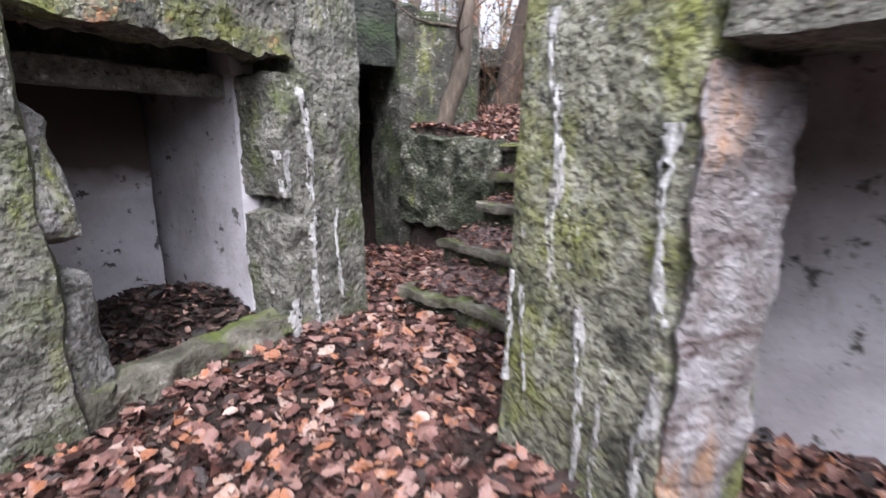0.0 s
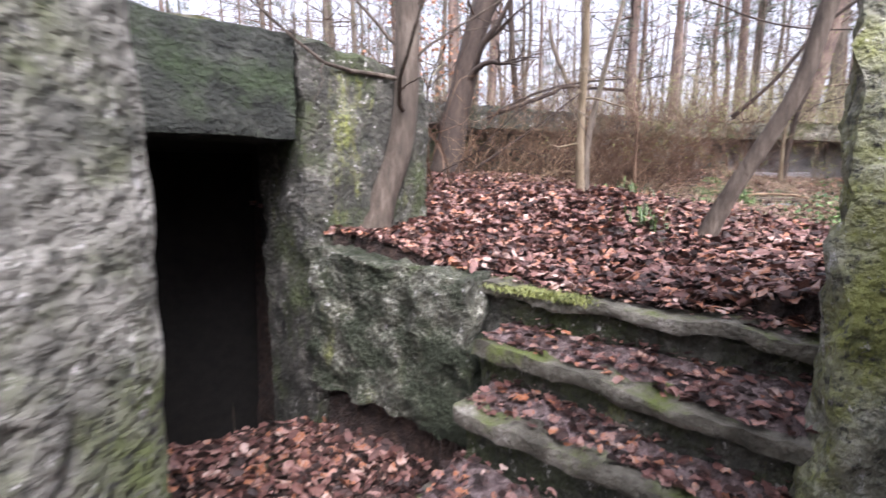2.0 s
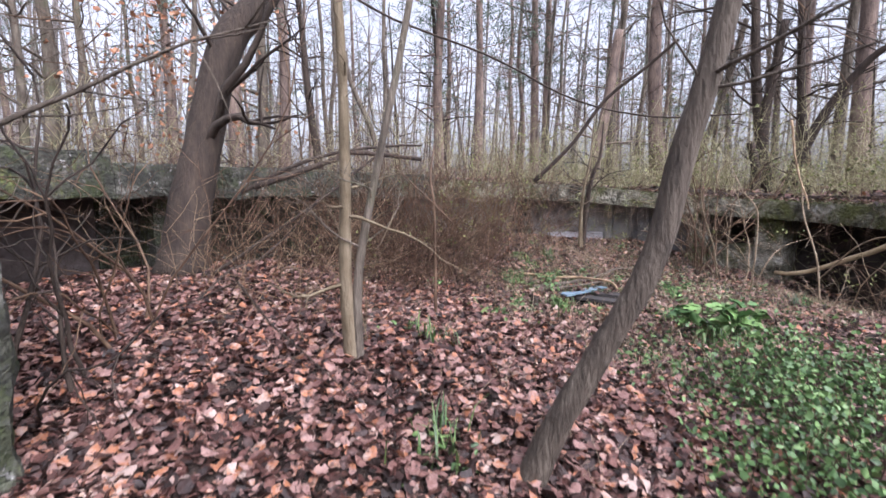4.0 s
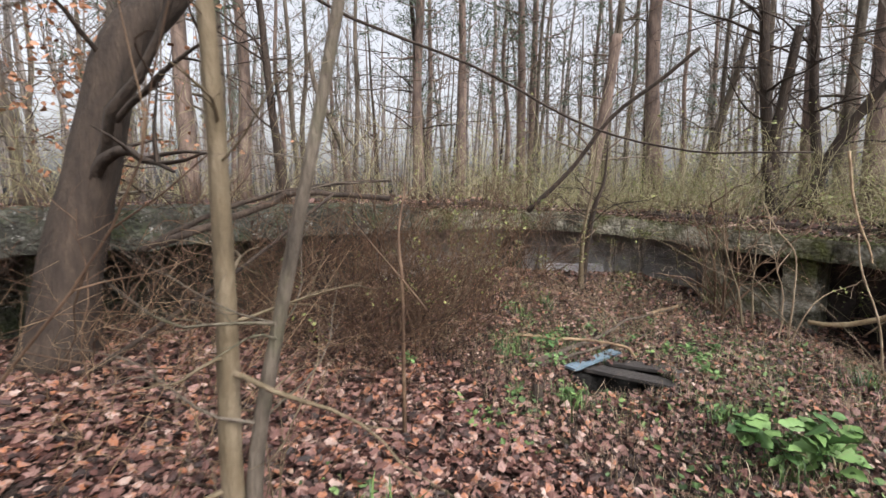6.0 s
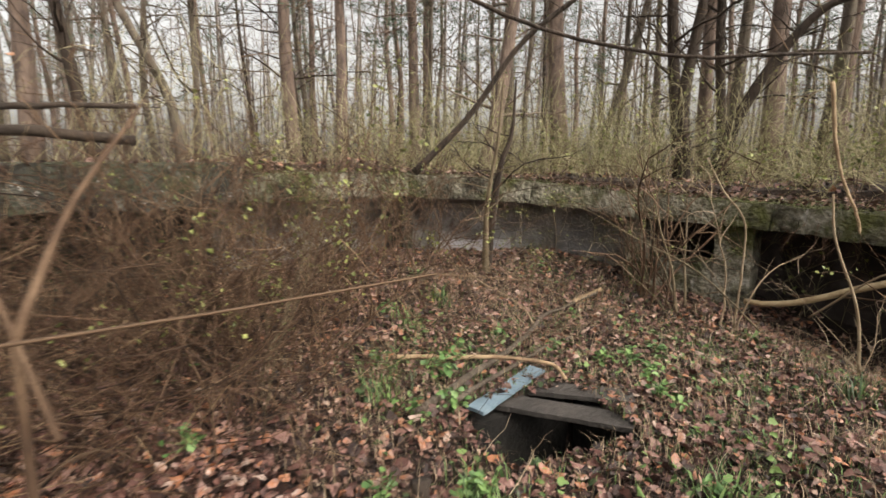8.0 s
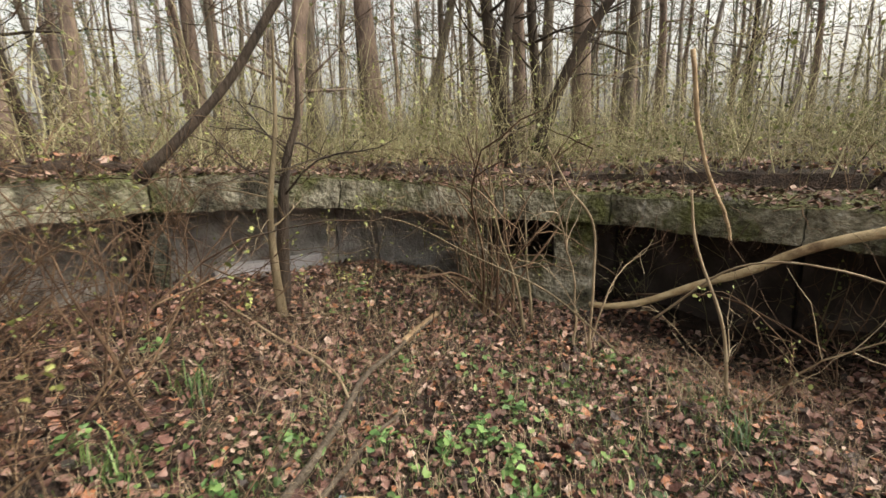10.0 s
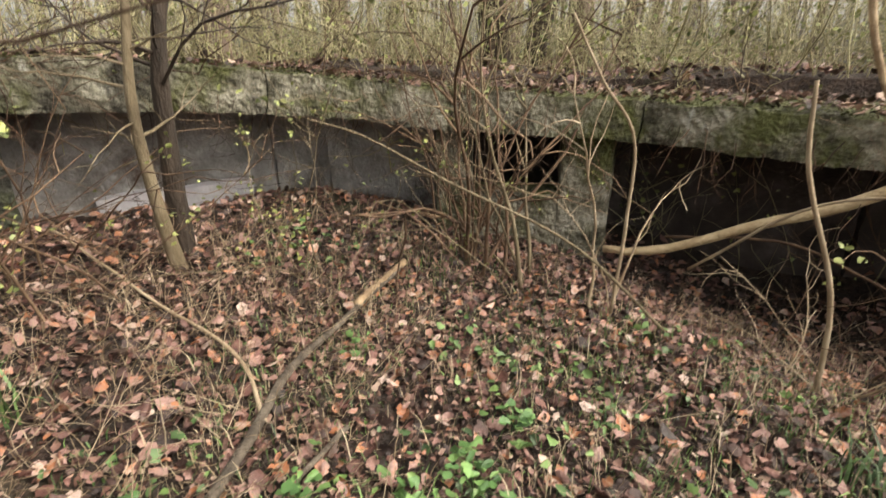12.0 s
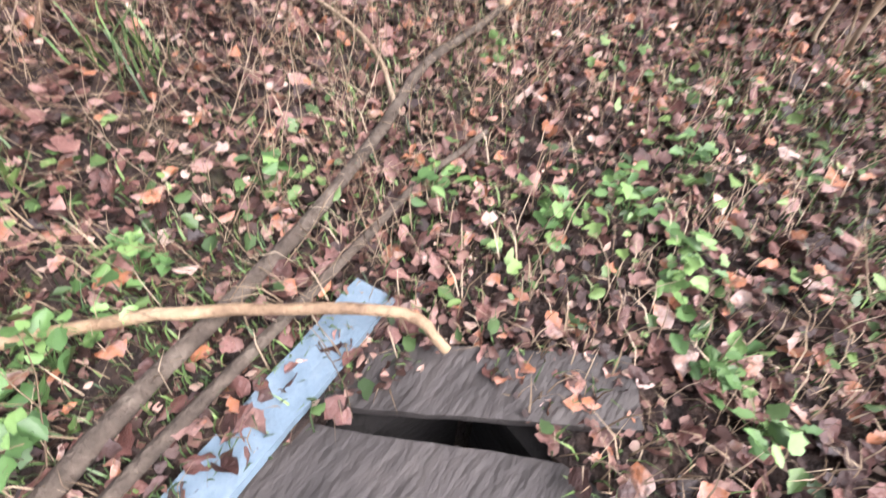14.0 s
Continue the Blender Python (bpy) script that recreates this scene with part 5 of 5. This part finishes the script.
stick("overhead_branch", [(2.6, 8.2, 4.6), (3.13, 7.9, 4.28), (3.97, 7.44, 3.94), (4.56, 6.88, 3.48), (4.97, 6.27, 3.25), (5.3, 5.6, 3.2)], 0.014, 0.006, "darkbark", "long bare branch reaching over the yard", 427)
fork = thing("forked_sapling", None, "dry brown forked sapling in the brush", "sapling")
for line, r0, r1 in (([(2.81, 6.63, 1.42), (2.86, 6.73, 2.44)], 0.017, 0.014), ([(2.86, 6.73, 2.44), (3.02, 7.07, 2.68), (3.24, 7.40, 2.92), (3.35, 7.57, 3.04)], 0.014, 0.007), ([(2.89, 6.50, 2.30), (2.86, 6.73, 2.44), (2.82, 7.07, 2.63), (2.78, 7.40, 2.83)], 0.009, 0.006)):
    acc = Acc()
    tube(acc, smooth_line(line, 12), np.linspace(r0 * 0.85, r1 * 0.7, 12), 7)
    part("limb", acc.mesh("limb", M["twig"]), fork)

# ---- hatch: loose boards over a hole ----
def board(name, a, b, width, thick, z, material, label, seed, zb=None):
    a, b = np.array(a), np.array(b)
    d = (b - a) / np.linalg.norm(b - a)
    n = np.array([-d[1], d[0]]) * width / 2
    zb = z if zb is None else zb
    q = [(a - n, z), (b - n, zb), (b + n, zb), (a + n, z)]
    acc = Acc()
    hexa(acc, [(*p, h) for p, h in q] + [(*p, h + thick) for p, h in q], cell=0.03, amp=0.004, size=0.08, seed=seed, round_edge=0.004)
    return thing(name, acc.mesh(name, M[material]), label, "board", "boards over the hatch")


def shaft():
    """Lining added under the boards, black for darkness: four sides and a floor."""
    root = thing("hatch_shaft", None, "added shaft lining under the hatch boards, coloured black as shade", "shaft", kind="structure")
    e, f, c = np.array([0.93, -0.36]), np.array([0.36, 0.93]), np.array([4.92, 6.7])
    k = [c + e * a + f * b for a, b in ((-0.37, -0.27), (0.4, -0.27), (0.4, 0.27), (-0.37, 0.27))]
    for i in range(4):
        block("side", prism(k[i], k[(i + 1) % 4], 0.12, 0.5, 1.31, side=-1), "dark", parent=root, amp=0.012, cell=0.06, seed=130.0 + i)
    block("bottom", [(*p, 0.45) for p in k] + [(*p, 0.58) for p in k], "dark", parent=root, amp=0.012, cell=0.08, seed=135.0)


shaft()
board("board", (5.4, 7.08), (4.68, 7.03), 0.115, 0.022, 1.395, "bluepaint", "board with faded light blue paint", 1.0)
board("board", (5.15, 7.1), (5.53, 6.47), 0.16, 0.03, 1.35, "board", "wet dark grey board over the hole", 2.0)
board("board", (4.95, 7.07), (5.31, 6.38), 0.17, 0.03, 1.335, "board", "wet dark grey board over the hole", 3.0, 1.31)

# ---- broken pieces in the west opening ----
def chunk(s0, s1, z0, z1, top, seed):
    """A lump of the broken wall between s0 and s1; its upper inner corner is worn off by top."""
    q = [(*on(s1, 0.01), z0), (*on(s0 + 0.02, 0.03), z0), (*on(s0 + 0.02, 0.3), z0), (*on(s1, 0.3), z0), (*on(s1, 0.01), z1), (*on(s0 + top, 0.05), z1 - 0.04), (*on(s0 + top, 0.28), z1 - 0.04), (*on(s1, 0.3), z1)]
    block("rubble_chunk", q, "plain", "broken lump of grey concrete lodged in the opening", "rubble", "", amp=0.03, cell=0.03, size=0.2, seed=seed, round_edge=0.05)


chunk(1.57, 1.78, 0.82, 1.36, 0.07, 81.0)
chunk(1.52, 1.78, 0.0, 0.74, 0.08, 83.0)
block("jamb_lower", box_between(0.44, 0.655, 0.02, 0.41, -0.2, 0.8), "concrete", "broken concrete jamb with lime stains", "jamb", amp=0.03, cell=0.025, size=0.14, seed=85.0)
block("jamb_upper", box_between(0.44, 0.645, 0.02, 0.41, 0.88, 1.58), "concrete", "broken concrete jamb with lime stains", "jamb", amp=0.03, cell=0.025, size=0.14, seed=87.0)
block("jamb_core", box_between(0.43, 0.555, 0.025, 0.36, 0.7, 0.96), "concrete", "broken concrete behind the jamb's cavity", "jamb", amp=0.025, cell=0.03, size=0.14, seed=86.0)
block("beam", box_between(0.52, 3.0, 0.46, 0.6, 1.46, 1.58), "plain", "pale worn concrete beam behind the lintel", "beam", amp=0.015, cell=0.05, seed=89.0)


# ---- lime runs and fixing hole on the concrete ----
def lime_run(face_a, face_b, along, z0, z1, width, seed):
    """A broken crust of lime down a wall whose face runs from face_a to face_b."""
    a, b = np.array(face_a), np.array(face_b)
    d = (b - a) / np.linalg.norm(b - a)
    n = np.array([d[1], -d[0]])
    rows, cols = int((z1 - z0) / 0.008), 17
    V, keep = [], []
    for i in range(rows + 1):
        u = i / rows
        z = z1 + (z0 - z1) * u
        x = along + 0.05 * noise.noise(Vector((seed, 0, z * 2.3)))
        w = 0.62 * width * (0.75 + 0.7 * noise.noise(Vector((seed, 5, z * 4))))
        for k in range(cols):
            s = k / (cols - 1) - 0.5
            bump = noise.noise(Vector((s * 3, seed, z * 16))) + 0.5 * noise.noise(Vector((s * 11, seed, z * 60)))
            p = a + d * (x + s * w * 1.5 + 0.008 * noise.noise(Vector((k, seed, z * 40)))) + n * (0.017 * math.cos(s * math.pi) - 0.008 + 0.012 * bump)
            V.append((*p, z))
    for i in range(rows):
        for k in range(cols - 1):
            s, z = (k + 0.5) / (cols - 1) - 0.5, z1 + (z0 - z1) * i / rows
            if noise.noise(Vector((s * 2.5, seed * 3, z * 9))) + 0.5 * noise.noise(Vector((s * 9, seed, z * 30))) > -0.12 + 1.5 * abs(s) ** 2 - 0.15:
                keep.append((i * cols + k, (i + 1) * cols + k, (i + 1) * cols + k + 1, i * cols + k + 1))
    acc = Acc()
    acc.add(np.array(V), keep)
    thing("lime_run", acc.mesh("lime_run", M["lime"]), "white lime crust running down the concrete", "lime crust", "lime runs", "structure")


WA, WB = on(4.2, 0.0), on(0.0, 0.0)
for along, z0, z1, width in ((1.8, 0.02, 1.0, 0.13), (1.93, 0.3, 0.8, 0.09), (0.47, 0.05, 1.5, 0.08), (0.62, 0.0, 0.3, 0.1), (0.62, 0.9, 1.16, 0.12), (0.26, 0.2, 0.8, 0.05)):
    lime_run(WA, WB, 4.2 - along, z0, z1, width, along * 7)
EA, EB = (0.23, 1.66), (0.61, 1.15)
for along, z0, z1, width in ((0.59, 0.1, 1.25, 0.07), (0.36, 0.02, 0.7, 0.05), (0.42, 0.02, 0.4, 0.04), (0.04, 0.3, 0.75, 0.04), (0.12, 0.3, 0.7, 0.03), (0.2, 1.0, 1.6, 0.06)):
    lime_run(EA, EB, along, z0, z1, width, along * 11 + 1)

hole = Acc()
hc, hn = np.append(on(0.3, 0.0), 1.27), np.append(-N, 0)
hu = np.append(U, 0)
ring = []
for r, out in ((0.1, -0.02), (0.085, 0.016), (0.045, 0.02), (0.026, 0.012), (0.02, -0.05)):
    for k in range(14):
        a = k * 2 * math.pi / 14
        ring.append(hc + hn * out + hu * r * math.cos(a) + np.array([0, 0, 1.5 * r * math.sin(a)]))
hole.add(np.array(ring), [(i * 14 + k, i * 14 + (k + 1) % 14, (i + 1) * 14 + (k + 1) % 14, (i + 1) * 14 + k) for i in range(4) for k in range(14)])
thing("fixing_boss", hole.mesh("fixing_boss", M["concrete"]), "pale concrete boss with a dark fixing hole", "boss", kind="structure")

# ---- moss on the step edge, a stump, and a beech that keeps its leaves ----
rng = np.random.default_rng(500)
mossy_edge = [(0.55 + 0.62 * u, 4.32 - 0.76 * u) for u in rng.uniform(0, 0.55, 40)]
tagged(new("step_moss", grass(mossy_edge, 60, 0.035, 501, (0.012, 0.035), 0.0025, 1.17).mesh("step_moss", M["bud"])), "bright green moss along the top step", "moss", kind="stuff")

acc = Acc()
tube(acc, smooth_line([(3.9, 6.65, 1.25), (3.91, 6.66, 1.45), (3.93, 6.67, 1.56)], 8), np.linspace(0.06, 0.035, 8)[:, None] * (1 + rng.normal(0, 0.12, (8, 9))), 9)
thing("stump", acc.mesh("stump", M["darkbark"]), "short dark rotten stump among the leaves", "stump")

beech = tree("beech", [(1.3, 10.6, 2.6), (1.35, 10.7, 3.6), (1.5, 10.8, 5.0), (1.5, 10.9, 7.5)], 0.06, 0.02, "bark", "young beech still holding orange-brown leaves", 510, 22, 0.12, 1.5)
rng = np.random.default_rng(511)
puffs = np.concatenate([np.array([0.3 * math.sin(k * 2.1), 0.3 * math.cos(k * 1.7), 0.7 + 0.3 * k]) + rng.normal(0, (0.5, 0.5, 0.2), (70, 3)) for k in range(13)])
part("foliage", leaf_cloud(puffs, (0.05, 0.09), "beechleaf", 512, spread=0), beech, "orange-brown dry leaves")

# ---- small plants by the hatch, one by one ----
HERBS = [(4.85, 7.44), (4.75, 7.44), (4.94, 7.45), (6.09, 6.74), (5.99, 6.68), (5.96, 6.5), (5.82, 6.49), (5.73, 7.15), (5.84, 6.83), (5.49, 7.52), (5.66, 6.36), (4.74, 7.34), (5.59, 6.25), (5.08, 7.52), (6.45, 7.38), (6.32, 6.62), (5.6, 8.51), (4.96, 8.16), (4.29, 7.13), (4.55, 7.08), (4.14, 6.54), (3.82, 6.78), (4.89, 5.86), (3.35, 7.55)]


def herb(x, y, seed):
    """A low plant: a rosette of stalked round leaves."""
    rng = np.random.default_rng(seed)
    root = thing("woodland_herb", None, "small bright green leafy herb in the leaf litter", "plant", "herbs by the hatch")
    stalks, tips = Acc(), []
    for k in range(int(rng.integers(12, 22))):
        a, h, r = rng.uniform(0, 6.28), rng.uniform(0.03, 0.1), rng.uniform(0.01, 0.09)
        L = smooth_line([(0, 0, -0.01), (r * 0.4 * math.cos(a), r * 0.4 * math.sin(a), h * 0.7), (r * math.cos(a), r * math.sin(a), h)], 5)
        tube(stalks, L, np.full(5, 0.0012), 3, False)
        tips.append(L[-1])
    part("stalk", stalks.mesh("stalk", M["herbleaf"]), root)
    part("foliage", leaf_cloud(np.array(tips), (0.03, 0.06), "herbleaf", seed + 1, flat=0.9, spread=0.004), root)
    root.location = (x, y, float(level(x, y)) + 0.02)


for k, (x, y) in enumerate(HERBS):
    if not by_hatch(x, y):
        herb(x, y, 600 + 2 * k)


# ---- a young elder and a budding spray ----
def elder(x, y, seed):
    """A young plant with broad leaves in pairs on short stems."""
    rng = np.random.default_rng(seed)
    root = thing("elder_seedling", None, "young plant with broad bright green leaves", "plant", "young elders")
    for k in range(5):
        acc = Acc()
        a = rng.uniform(0, 6.28)
        L = smooth_line([(0, 0, -0.02), (0.05 * math.cos(a), 0.05 * math.sin(a), 0.13), (0.17 * math.cos(a), 0.17 * math.sin(a), rng.uniform(0.2, 0.34))], 8)
        tube(acc, L, np.linspace(0.004, 0.002, 8), 5, False)
        stem = part("stem", acc.mesh("stem", M["olive"]), root)
        at = np.concatenate([L[4:], L[5:] + rng.normal(0, 0.05, (3, 3))])
        part("leaf", leaf_cloud(at, (0.09, 0.17), "herbleaf", seed + k + 1, flat=0.8, spread=0.02), stem)
    root.location = (x, y, float(level(x, y)))


elder(4.58, 5.42, 700)
elder(4.78, 5.18, 710)
shrub(3.7, 7.65, 4, 1.6, 0.15, "sapling", BUDS, 239, 0.5, r=0.004, lean=0.1)
stick("branch", [(8.14, 6.05, 1.55), (7.96, 5.48, 1.66), (7.7, 5.15, 1.6), (7.5, 4.9, 1.5)], 0.01, 0.006, "twig", "forked brown branch lying below the leaning log", 431)
stick("branch", [(8.0, 5.9, 1.4), (7.75, 5.4, 1.95), (7.45, 4.9, 2.05), (7.1, 4.4, 1.9)], 0.009, 0.006, "straw", "thin pale bough arching before the opening", 433)
